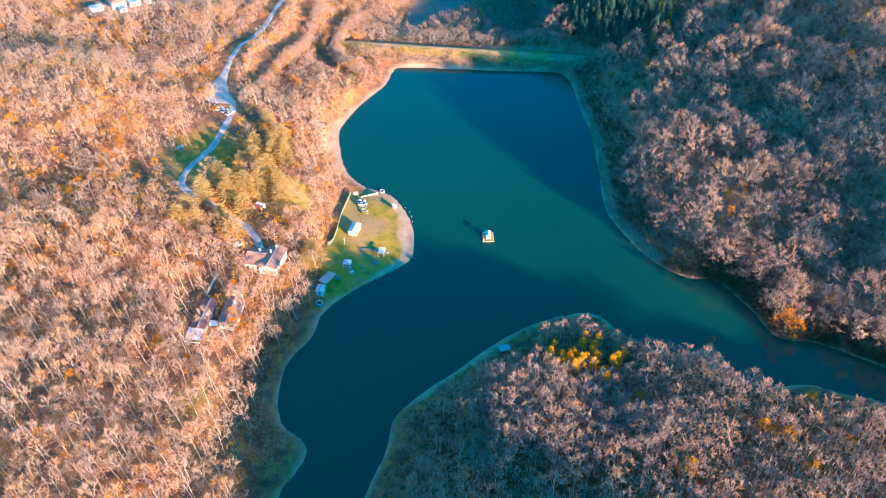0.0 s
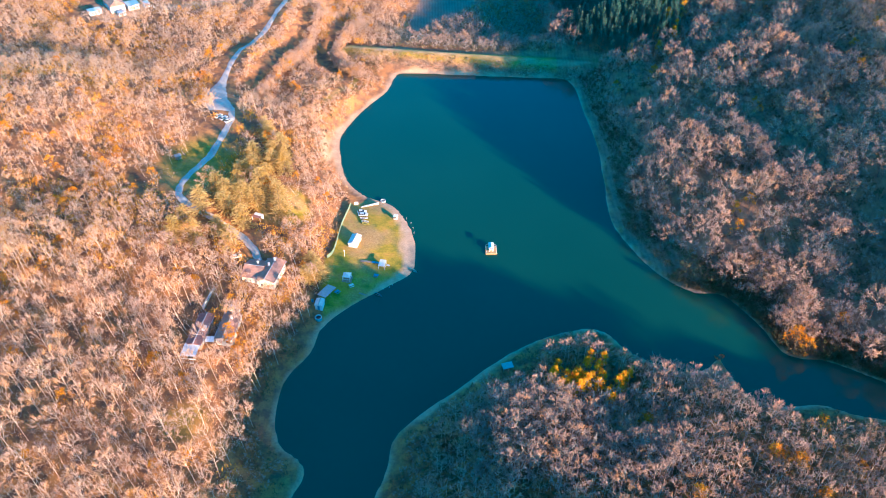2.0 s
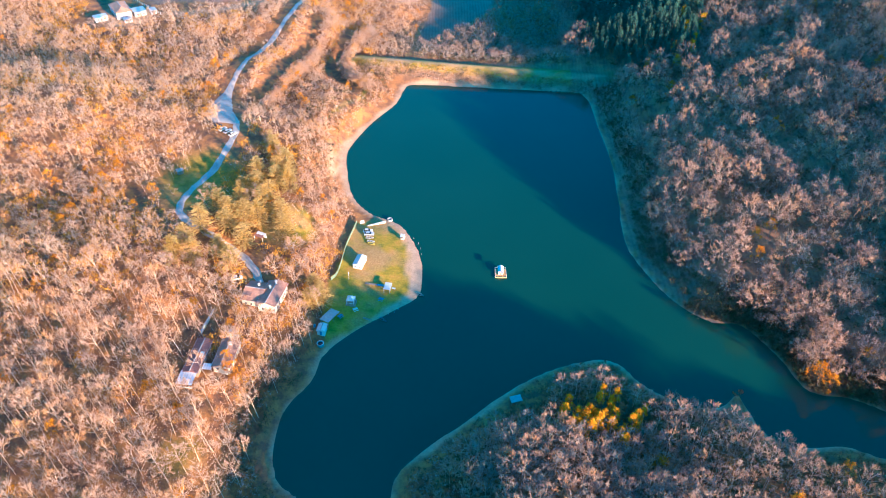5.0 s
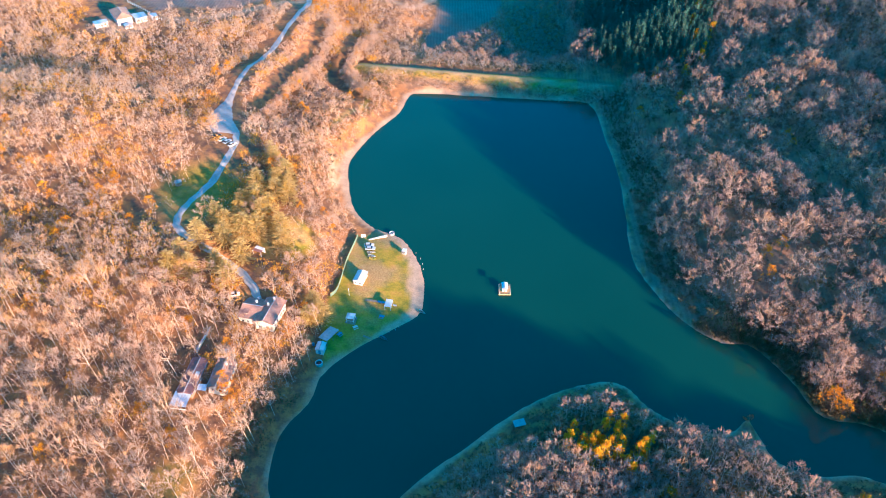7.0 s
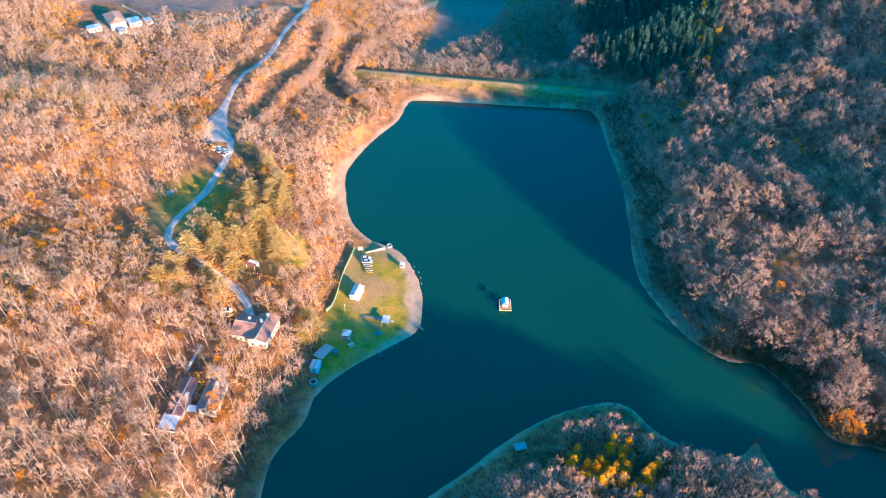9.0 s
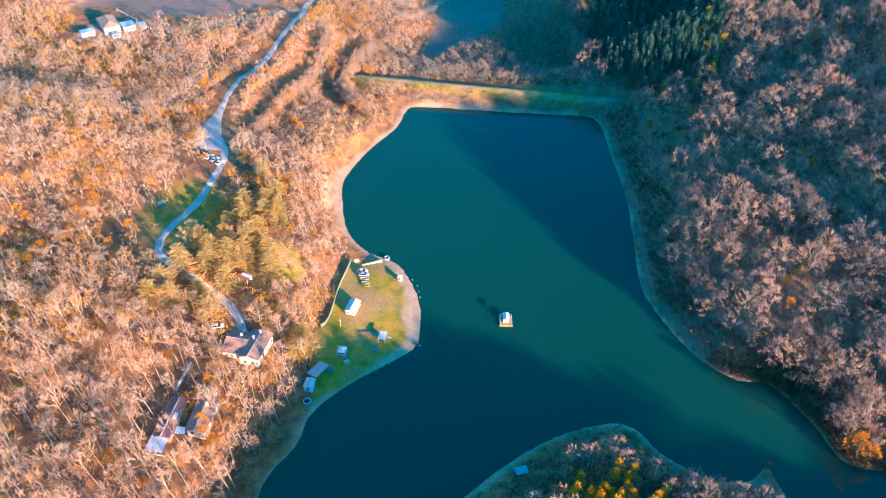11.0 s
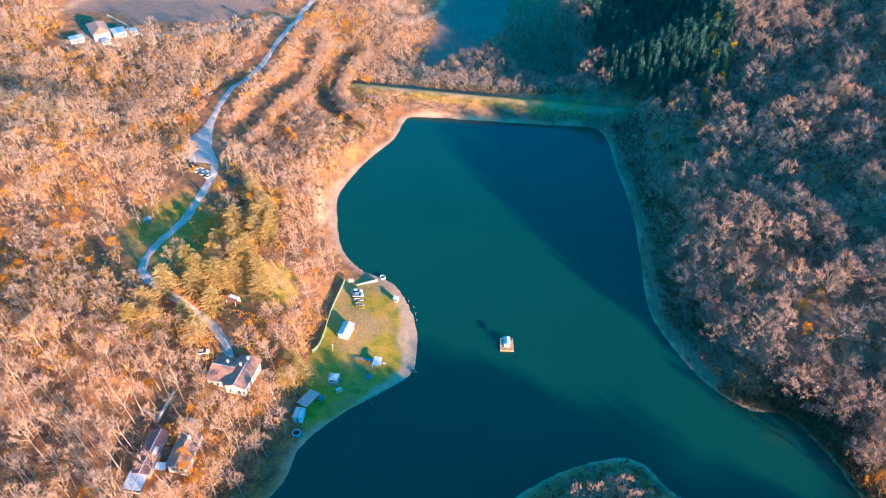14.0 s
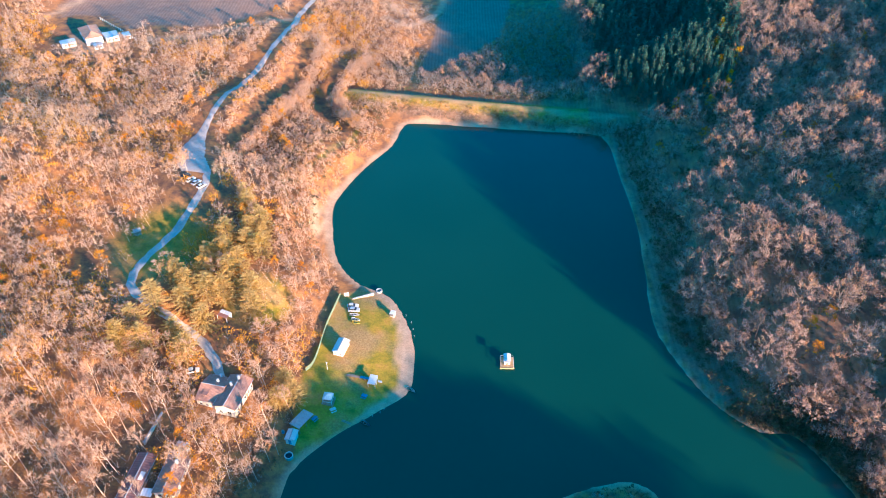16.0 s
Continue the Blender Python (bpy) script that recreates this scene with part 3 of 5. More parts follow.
def woods(name, kind, places, label):
    """All the trees past those that one could count, as one object."""
    _, bark, leaf, _, _ = LOOKS[kind]
    plain, rich = FORMS[kind][1] or FORMS[kind][0], FORMS[kind][0]
    V, T, M, n = [], [], [], 0
    for x, y, z, turn, size in places:
        c, s = math.cos(turn), math.sin(turn)
        tilt = math.tan(radians(LEAN.get(kind, 0)))
        spin = np.array([[c, -s, tilt], [s, c, 0], [0, 0, 1]], np.float32) * size
        forms = rich if kind == "bare" and y < 245 else plain
        for k, (v, t) in enumerate(forms[int(turn * 7) % len(forms)]):
            V.append(v @ spin.T + np.array([x, y, z], np.float32))
            T.append(t + n)
            M.append(np.full(len(t), k))
            n += len(v)
    me = from_arrays(name, np.vstack(V), np.vstack(T), [bark, leaf], np.concatenate(M))
    return tagged(new(name, me), label, "woods", kind="stuff")


# ---- where trees stand ----
def ground_z(x, y):
    return float(land(np.array([x]), np.array([y]))[0])


HOUSES = [(-66, 241, 9), (-84, 203, 6), (-84, 213, 5), (-75, 204, 3), (-75, 213, 3), (-82, 194, 5), (-79, 188, 4), (-84, 226, 4), (-200, 493, 25), (-192, 477, 13), (-213, 478, 12), (-205, 515, 16), (-130, 292, 6), (-75, 274, 6), (-44, 230, 5), (-66, 232, 5), (-56, 239, 5)]
rng = np.random.RandomState(11)


def scatter(x0, x1, y0, y1, gap):
    x, y = np.meshgrid(np.arange(x0, x1, gap), np.arange(y0, y1, gap))
    x[1::2] += gap / 2
    x, y = x.ravel() + rng.uniform(-0.42, 0.42, x.size) * gap, y.ravel() + rng.uniform(-0.42, 0.42, x.size) * gap
    sd = bank(x, y)
    ok = (sd > 3.2) & (reach(x, y, ROAD) > np.where(y > 360, 7.0, 5.5)) & ~inside(x, y + 24, FIELD_WEST) & ~inside(x, y, FIELD_WEST) & ~inside(x, y + 6, FIELD_NORTH) & ~inside(x, y, FIELD_NORTH) & ~inside(x, y, LAWN) & (reach(x, y, CREST) > 8.5)
    for hx, hy, hr in HOUSES:
        ok &= np.hypot(x - hx, y - hy) > hr
    for line in GULLIES:
        ok &= reach(x, y, line) > 5.6
    for line in TRACKS:
        ok &= reach(x, y, line) > 3.5
    return x[ok], y[ok], sd[ok]


x, y, sd = scatter(-310, 310, 50, 600, 5.0)
h = land(x, y, sd)
on_point = (x > -38) & (y < np.where(x > 104, 196 - 0.46 * (x - 104), 222))
east = (x > 72) & ~on_point
north = (y > 430) & (x > -60) & (x <= 72)
west = ~(on_point | east | north)
pines = (x > 84) & (x < 185) & (y > 415) & (x < 152 + (y - 470) * 0.3) & (y > 425 - (x - 80) * 0.1)
clearing = (np.hypot(x + 64, y - 282) < 10) | (np.hypot(x + 80, y - 168) < 6) | (np.hypot(x + 98, y - 310) < 15) | (np.hypot(x + 113, y - 372) < 14)
clearing |= ((x > -134) & (x < -84) & (y > 272) & (y < 345) & (reach(x, y, ROAD) < 9.5))
clearing |= np.hypot(x - 132, y - 202) < 8
clearing |= (np.hypot(x - 51, (y - 181) * 1.2) < 16)
clearing |= (x > -46) & (x < -38) & (y > 250) & (y < 300) | (np.hypot(x + 56, y - 150) < 9) | (np.hypot(x + 92, y - 334) < 11) | (np.hypot(x + 59, y - 260) < 12)
dice = rng.uniform(0, 1, x.size)
keep = ~clearing & ~pines & ~on_point & ~(north & (x > -18))
keep &= ~(east & (sd < np.where(y < 245, 3.5, 10))) & ~(on_point & (sd < 13)) & ~(west & (sd < np.where((y > 165) & (y < 235), 5.5, 9))) & ~(north & (sd < 9))
cedars = (np.hypot(x + 84, y - 272) < 17) | (np.hypot(x + 74, y - 305) < 13) | (np.hypot(x + 46, y - 244) < 5)
keep &= ~cedars
keep &= (np.abs(x) < np.where(east, 112, 80) + 0.45 * y) & (y < 585)
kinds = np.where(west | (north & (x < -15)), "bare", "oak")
PLACES = {"bare": [], "oak": [], "gold": [], "poplar": [], "pine": [], "cedar": [], "scrub": [], "sapling": [], "young": [], "brush": [], "round": [], "great": [], "hazel": [], "thorn": []}
for i in np.nonzero(keep)[0]:
    k, size = kinds[i], rng.uniform(0.72, 1.12)
    if k == "oak":
        if dice[i] > 0.62:
            continue
        k = "great" if dice[i] > 0.49 else "hazel" if dice[i] > 0.36 else "oak"
        size = rng.uniform(0.9, 1.25) if k == "great" else rng.uniform(0.75, 1.1)
    low_cover = y[i] > 365 and -122 < x[i] < -25
    if west[i]:
        if dice[i] > (0.96 if low_cover else 0.7 if y[i] > 260 else 0.82):
            continue
        size = rng.uniform(0.75, 1.1)
        if low_cover and dice[i] > 0.06:
            k, size = "thorn", rng.uniform(0.7, 1.3)
    if north[i]:
        size *= 0.62
    if dice[i] < (0.012 if kinds[i] == "oak" else 0.045) and sd[i] > 15:
        k, size = "gold", size * 0.75
    PLACES[k].append((x[i], y[i], h[i], rng.uniform(0, 6.28), size))


def also(kind, x0, x1, y0, y1, gap, test, lo=0.8, hi=1.15):
    x, y, sd = scatter(x0, x1, y0, y1, gap)
    z = land(x, y, sd)
    for i in range(len(x)):
        if test(x[i], y[i], sd[i]):
            PLACES[kind].append((x[i], y[i], z[i], rng.uniform(0, 6.28), rng.uniform(lo, hi)))


also("pine", 84, 190, 415, 590, 4.2, lambda x, y, s: x < 152 + (y - 470) * 0.3 and y > 425 - (x - 80) * 0.1, 0.8, 1.12)
point = lambda x, y: y < (196 - 0.46 * (x - 104) if x > 104 else 222)
also("young", -40, 260, 60, 222, 4.2, lambda x, y, s: s > (15 if x < 70 else 22 if x > 112 else 10) and point(x, y) and x > -38 and math.hypot(x - 51, (y - 181) * 1.2) > 15 and x < 80 + 0.45 * y
     and not (14 < x < 37 and y > 178) and not (96 < x < 120 and y > 173), 0.82, 1.12)
also("brush", -66, -43, 244, 304, 3.6, lambda x, y, s: math.hypot(x + 64, y - 282) > 9 and math.hypot(x + 59, y - 260) > 9, 0.5, 1.1)
also("young", 100, 180, 188, 245, 4.4, lambda x, y, s: 5 < s < 14 and math.hypot(x - 132, y - 202) > 8 and not point(x, y), 0.5, 0.8)
also("brush", -180, -48, 110, 270, 4.6, lambda x, y, s: s > 12 and x > -80 - 0.45 * y and math.hypot(x + 59, y - 264) > 18, 0.7, 1.4)
also("brush", -300, -40, 270, 600, 10.0, lambda x, y, s: s > 9 and abs(x) < 78 + 0.45 * y, 0.8, 1.6)
also("brush", -80, 70, 440, 600, 5.2, lambda x, y, s: True, 0.7, 1.3)
du, dd = rng.uniform(0, 1, 1500), rng.uniform(2.2, 11.0, 1500)
dx, dy = -50 + 136 * du, 451 - 21 * du - dd
for px, py, pz, u in zip(dx, dy, land(dx, dy), rng.uniform(0, 1, 1500)):
    PLACES["brush" if u < 0.85 else "scrub"].append((px, py, pz, rng.uniform(0, 6.28), rng.uniform(0.2, 0.5)))
also("oak", -22, 88, 456, 585, 7.0, lambda x, y, s: not inside(np.array(x), np.array(y), FIELD_NORTH) and x > -22 + (y - 456) * 0.5, 0.5, 0.75)
also("hazel", -15, 88, 446, 560, 4.6, lambda x, y, s: x > -18 + (y - 452) * 0.5, 0.6, 0.9)
also("thorn", -125, -30, 318, 520, 4.4, lambda x, y, s: (y > 365 or s < 22) and s > (4.5 if rough_land(np.array(x), np.array(y), 26) < 0.1 else 9), 0.5, 1.0)
also("thorn", -48, -38, 300, 330, 4.0, lambda x, y, s: s > 5, 0.4, 0.8)
for line in GULLIES:
    for gx_, gy_ in smooth(line, False, 8):
        for off in (7.2, 9.6):
            PLACES["thorn"].append((gx_ + off, gy_, ground_z(gx_ + off, gy_), rng.uniform(0, 6.28), rng.uniform(1.1, 1.5)))
also("hazel", 10, 75, 138, 176, 3.8, lambda x, y, s: s > 14, 1.0, 1.4)
also("poplar", 34, 68, 166, 196, 3.7, lambda x, y, s: math.hypot(x - 51, (y - 181) * 1.2) < 15 and rng.uniform() < 0.7, 0.62, 0.95)
also("pine", 34, 68, 166, 196, 4.4, lambda x, y, s: math.hypot(x - 51, (y - 181) * 1.2) < 16 and rng.uniform() < 0.55, 0.45, 0.7)
also("sapling", -300, -40, 130, 560, 5.2, lambda x, y, s: s > 14 and abs(x) < 78 + 0.45 * y and rough_land(np.array(x), np.array(y), 45) > 0.02 and math.hypot(x + 66, y - 284) > 16, 0.6, 1.4)
for px, py, size in ((67, 197, 0.8), (-65, 252, 1.0), (-60, 267, 1.0), (-52, 266, 0.95), (-56, 258, 0.9), (-48, 300, 0.7), (-53, 292, 0.75), (-50, 283, 0.6), (-57, 302, 0.7)):
    PLACES["round"].append((px, py, ground_z(px, py), abs(px) * 0.7 % 6.28, size))
for px, py, size in ((-53, 237, 0.4), (-52, 245, 0.5), (132, 204, 1.15), (134.5, 203, 0.8), (137, 213, 0.6), (150, 213, 0.75), (67, 163, 0.95), (101, 145, 1.0), (105, 143, 0.9), (73, 128, 1.0), (108, 132, 0.9), (125, 267, 0.8), (131, 269, 0.8),
                     (266, 448, 1.0), (245, 432, 0.9), (156, 342, 0.8), (121, 161, 0.8), (-142, 285, 0.9), (-137, 281, 0.7), (-145, 313, 0.8), (-140, 305, 0.7), (-123, 323, 0.7), (-193, 316, 0.9), (-198, 340, 0.8), (-177, 311, 0.7), (-202, 334, 0.7), (-191, 381, 0.8),
                     (-180, 308, 0.6), (-154, 270, 0.7), (-149, 266, 0.8), (-126, 280, 0.6), (103, 147, 0.7), (123, 259, 0.8), (211, 362, 0.9), (216, 382, 0.9), (232, 396, 0.9), (126, 144, 0.6),
                     (-145, 291, 0.8), (-143, 298, 0.9), (-152, 272, 0.8), (-196, 391, 0.9), (-143, 325, 0.8), (-70, 383, 0.7)):
    PLACES["gold"].insert(0, (px, py, ground_z(px, py), abs(px) * 0.7 % 6.28, size))
for i, (px, py) in enumerate(((-81, 339), (-75, 318), (-82, 313), (-67, 305), (-85, 291), (-75, 289), (-67, 284), (-88, 280), (-81, 279), (-65, 276), (-87, 273),
                              (-101, 263), (-96, 255), (-82, 253), (-74, 297), (-103, 254), (-80, 301), (-92, 284), (-78, 330), (-69, 315), (-73, 308), (-96, 270), (-88, 261), (-79, 266), (-71, 322), (-86, 300), (-76, 281))):
    PLACES["cedar"].append((px, py, ground_z(px, py), i * 1.3 % 6.28, 0.78 + 0.22 * (i * 0.37 % 1)))
for px, py, size in ((113, 421, 0.9), (125, 417, 1.0), (135, 425, 1.1), (128, 430, 0.9), (120, 424, 0.8), (138, 445, 1.0), (142, 470, 1.0), (148, 455, 1.1), (150, 490, 1.0), (140, 432, 1.0)):
    PLACES["poplar"].append((px, py, ground_z(px, py), px * 0.7 % 6.28, size))
for px, py, size in ((-46, 242, 0.8), (-50, 239, 0.7), (-49, 247, 0.75)):
    PLACES["cedar"].append((px, py, ground_z(px, py), abs(px) % 6.28, size))
also("scrub", 60, 180, 190, 425, 2.9, lambda x, y, s: 4.5 < s < 15 and x > 70, 0.6, 1.2)
also("scrub", -40, 180, 120, 222, 2.6, lambda x, y, s: 3.5 < s < 20 and x > -30 and point(x, y) and math.hypot(x - 104, y - 194) > 9, 0.35, 0.8)
also("scrub", -30, 170, 90, 215, 4.6, lambda x, y, s: s > 14 and y < (196 - 0.46 * (x - 104) if x > 104 else 222), 0.9, 1.8)
also("scrub", -75, -30, 110, 236, 2.5, lambda x, y, s: 3.2 + 2.0 * rough_land(np.array(x), np.array(y), 14) < s < 14, 0.4, 0.9)
also("hazel", -75, -38, 110, 232, 4.0, lambda x, y, s: 7 < s < 15, 0.4, 0.75)
also("hazel", -34, 60, 100, 215, 3.6, lambda x, y, s: 7 < s < 22 and point(x, y) and not (14 < x < 37 and y > 180), 0.35, 0.75)
also("scrub", 84, 300, 200, 560, 7.5, lambda x, y, s: s > 12 and x < 80 + 0.45 * y and not point(x, y), 0.9, 1.7)
also("scrub", 96, 190, 180, 248, 2.5, lambda x, y, s: s < 12 and math.hypot(x - 132, y - 202) > 6 and not point(x, y), 0.7, 1.3)
also("scrub", -70, 70, 320, 470, 4.0, lambda x, y, s: 8 < s < 30 and (x < -30 or y > 436), 0.6, 1.1)

px, py = rng.uniform(96, 200, 9000), rng.uniform(160, 248, 9000)
ps = bank(px, py)
ok = (ps > 0.6) & (ps < 4.5) & (py > 196 - 0.46 * (px - 104) + 4)
for bx, by, bz in list(zip(px[ok], py[ok], land(px[ok], py[ok], ps[ok])))[:900]:
    PLACES["scrub"].append((bx, by, bz, rng.uniform(0, 6.28), rng.uniform(0.45, 0.9)))

NEAR = {"bare": lambda x, y: x > -125 and 135 < y < 236, "oak": lambda x, y: 80 < x < 130 and 215 < y < 330, "young": lambda x, y: -40 < x < 125 and 134 < y < 215, "brush": lambda x, y: False, "round": lambda x, y: True, "thorn": lambda x, y: y < 400, "great": lambda x, y: x < 165 and y < 400, "hazel": lambda x, y: x < 130 and y < 330,
        "gold": lambda x, y: True, "poplar": lambda x, y: True, "cedar": lambda x, y: True, "pine": lambda x, y: y < 470,
        "scrub": lambda x, y: 60 < x < 104 and y < 330, "sapling": lambda x, y: x > -125 and y < 230}
REST = {"bare": "leafless tan woods on the sunny hillside", "oak": "russet oak woods on the shaded hillside", "pine": "dark green pine plantation", "thorn": "thicket of rounded tan thorn bushes", "great": "large domed oaks on the shaded hillside", "hazel": "grey-brown small trees under the oaks",
        "scrub": "low brown-green scrub on the lake banks", "young": "young russet oak woods on the point", "brush": "dry tan brushwood between the trees", "gold": "orange-leaved woods", "sapling": "orange-brown undergrowth of young trees"}
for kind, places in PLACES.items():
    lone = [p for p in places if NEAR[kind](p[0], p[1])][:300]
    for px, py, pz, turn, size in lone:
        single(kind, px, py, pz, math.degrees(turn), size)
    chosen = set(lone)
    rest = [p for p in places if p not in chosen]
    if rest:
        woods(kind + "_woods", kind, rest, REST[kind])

# ---- building kit ----
def part(name, bm, mat, parent=None, label=""):
    """Links a bmesh as one mesh object, under a thing or a part."""
    me = bpy.data.meshes.new(name)
    bmesh.ops.recalc_face_normals(bm, faces=bm.faces[:])
    bm.to_mesh(me)
    bm.free()
    me.materials.append(mat)
    ob = new(name, me)
    ob.parent = parent
    return tagged(ob, label)


def block(x, y, z, sx, sy, sz, edge=0.03, bm=None):
    """A box with its foot's middle at x, y, z and softened edges."""
    own = bmesh.new()
    bmesh.ops.create_cube(own, size=1, matrix=Matrix.Translation((x, y, z + sz / 2)) @ Matrix.Diagonal((sx, sy, sz, 1)))
    if edge:
        bmesh.ops.bevel(own, geom=own.edges[:], offset=min(edge, 0.3 * min(sx, sy, sz)), segments=1, affect="EDGES")
    if bm is None:
        return own
    me = bpy.data.meshes.new("tmp")
    own.to_mesh(me)
    own.free()
    bm.from_mesh(me)
    bpy.data.meshes.remove(me)
    return bm


def rod(a, b, r, n=6, r2=None):
    """A round bar from a to b."""
    bm = bmesh.new()
    a, b = Vector(a), Vector(b)
    turn = (b - a).to_track_quat("Z", "Y").to_matrix().to_4x4()
    bmesh.ops.create_cone(bm, cap_ends=True, segments=n, radius1=r, radius2=r if r2 is None else r2, depth=(b - a).length, matrix=Matrix.Translation((a + b) / 2) @ turn)
    return bm


def solid(points, faces):
    bm = bmesh.new()
    vs = [bm.verts.new(p) for p in points]
    for f in faces:
        bm.faces.new([vs[i] for i in f])
    return bm


def slab(corners, thick):
    """A flat plate with the given four upper corners."""
    c = [Vector(p) for p in corners]
    n = (c[1] - c[0]).cross(c[2] - c[0]).normalized()
    n = n if n.z >= 0 else -n
    low = [p - n * thick for p in c]
    k = len(c)
    return solid(c + low, [tuple(range(k)), tuple(range(2 * k - 1, k - 1, -1))] + [(i, (i + 1) % k, k + (i + 1) % k, k + i) for i in range(k)])


def thing(name, x, y, z, turn, label, category, group=""):
    ob = tagged(new(name), label, category, group)
    ob.matrix_basis = pose(x, y, z, 0, 0, turn)
    return ob


def ribbed(name, dark, light, every, rough=0.6, metal=0.0, along="X"):
    """Sheet or tile roofing with ribs every so many metres."""
    m, t, b = material(name, rough, metal)
    c = t.nodes.new("ShaderNodeTexCoord")
    w = t.nodes.new("ShaderNodeTexWave")
    w.bands_direction = along
    w.inputs["Scale"].default_value, w.inputs["Distortion"].default_value = 0.314 / every, 0.3
    t.links.new(c.outputs["Object"], w.inputs["Vector"])
    patch = grain(t, 0.5, 4, 0.7)
    col = ramp(t, patch, (0.3, dark), (0.7, light))
    col = mix(t, 0.3, col, ramp(t, w.outputs["Fac"], (0.2, (0.3, 0.3, 0.3)), (0.8, (0.72, 0.72, 0.72))), "OVERLAY")
    t.links.new(col, b.inputs["Base Color"])
    bump(t, b, w.outputs["Fac"], 0.5, 0.05)
    return m


WHITE_PAINT = weathered("white_paint", (0.52, 0.49, 0.45), (0.7, 0.67, 0.62), 0.8, 0.6)
CREAM_WALL = weathered("cream_plaster", (0.56, 0.47, 0.36), (0.74, 0.66, 0.54), 0.7, 0.85)
GREY_CONCRETE = weathered("grey_concrete", (0.34, 0.32, 0.3), (0.5, 0.47, 0.44), 0.8, 0.9)
BROWN_TILES = ribbed("brown_roof_tiles", (0.3, 0.15, 0.11), (0.46, 0.25, 0.17), 0.45, 0.8, 0, "Y")
BROWN_SHEET = ribbed("red_brown_sheet_roof", (0.2, 0.085, 0.07), (0.31, 0.145, 0.12), 0.8, 0.8, 0, "Y")
PALE_SHEET = ribbed("pale_sheet_roof", (0.5, 0.5, 0.5), (0.7, 0.7, 0.7), 0.9, 0.5, 0, "X")
ORANGE_TILES = ribbed("orange_roof_tiles", (0.4, 0.19, 0.11), (0.56, 0.3, 0.18), 0.45, 0.8, 0, "Y")
PLANKS = weathered("grey_brown_boards", (0.2, 0.14, 0.1), (0.36, 0.26, 0.18), 1.2, 0.85)
DECK = weathered("orange_deck_boards", (0.42, 0.22, 0.09), (0.6, 0.36, 0.16), 1.2, 0.8)
GREEN_NET = weathered("green_fence", (0.12, 0.17, 0.11), (0.2, 0.25, 0.16), 1.0, 0.7)
TYRE = weathered("black_rubber", (0.015, 0.015, 0.015), (0.03, 0.03, 0.03), 4.0, 0.8)
CHROME = weathered("dull_steel", (0.45, 0.45, 0.46), (0.65, 0.65, 0.66), 3.0, 0.35, 0.9)
BLUE_PAINT = weathered("blue_paint", (0.03, 0.16, 0.26), (0.06, 0.26, 0.38), 1.2, 0.5)
TEAL_PAINT = weathered("teal_paint", (0.03, 0.18, 0.2), (0.07, 0.3, 0.32), 1.2, 0.5)
YELLOW_PAINT = weathered("yellow_paint", (0.6, 0.45, 0.06), (0.78, 0.62, 0.15), 1.2, 0.5)
GLASS, glass_tree, glass_b = material("window_glass", 0.08)
glass_tree.links.new(ramp(glass_tree, grain(glass_tree, 0.8), (0.3, (0.015, 0.02, 0.025)), (0.7, (0.03, 0.038, 0.045))), glass_b.inputs["Base Color"])
HEADLIGHT = weathered("clear_lamp_glass", (0.6, 0.6, 0.6), (0.75, 0.75, 0.75), 3.0, 0.15)


def window(x, y, z, w, h, face, parent):
    """A framed window on a wall; face: the way it looks, in degrees."""
    m = pose(x, y, z, 0, 0, face)
    fr = bmesh.new()
    for bx, bz, sx, sz in ((-w / 2, 0, 0.1, h), (w / 2, 0, 0.1, h), (0, 0, w, 0.1), (0, h - 0.1, w, 0.1), (0, 0.1, 0.06, h - 0.2)):
        block(bx, 0.04, bz, sx, 0.12, sz, 0.01, fr)
    fr.transform(m)
    frame_ob = part("window", fr, WHITE_PAINT, parent, "white framed window")
    pane = block(0, 0.012, 0.04, w, 0.04, h - 0.08, 0.005)
    pane.transform(m)
    part("pane", pane, GLASS, frame_ob)
    sill = block(0, 0.1, -0.08, w + 0.2, 0.24, 0.08, 0.01)
    sill.transform(m)
    part("sill", sill, GREY_CONCRETE, frame_ob)


def door(x, y, z, w, h, face, parent, mat):
    m = pose(x, y, z, 0, 0, face)
    leaf = block(0, 0.03, 0, w, 0.08, h, 0.01)
    leaf.transform(m)
    d = part("door", leaf, mat, parent)
    knob = block(w * 0.36, 0.11, h * 0.48, 0.05, 0.08, 0.16, 0.01)
    knob.transform(m)
    part("handle", knob, CHROME, d)


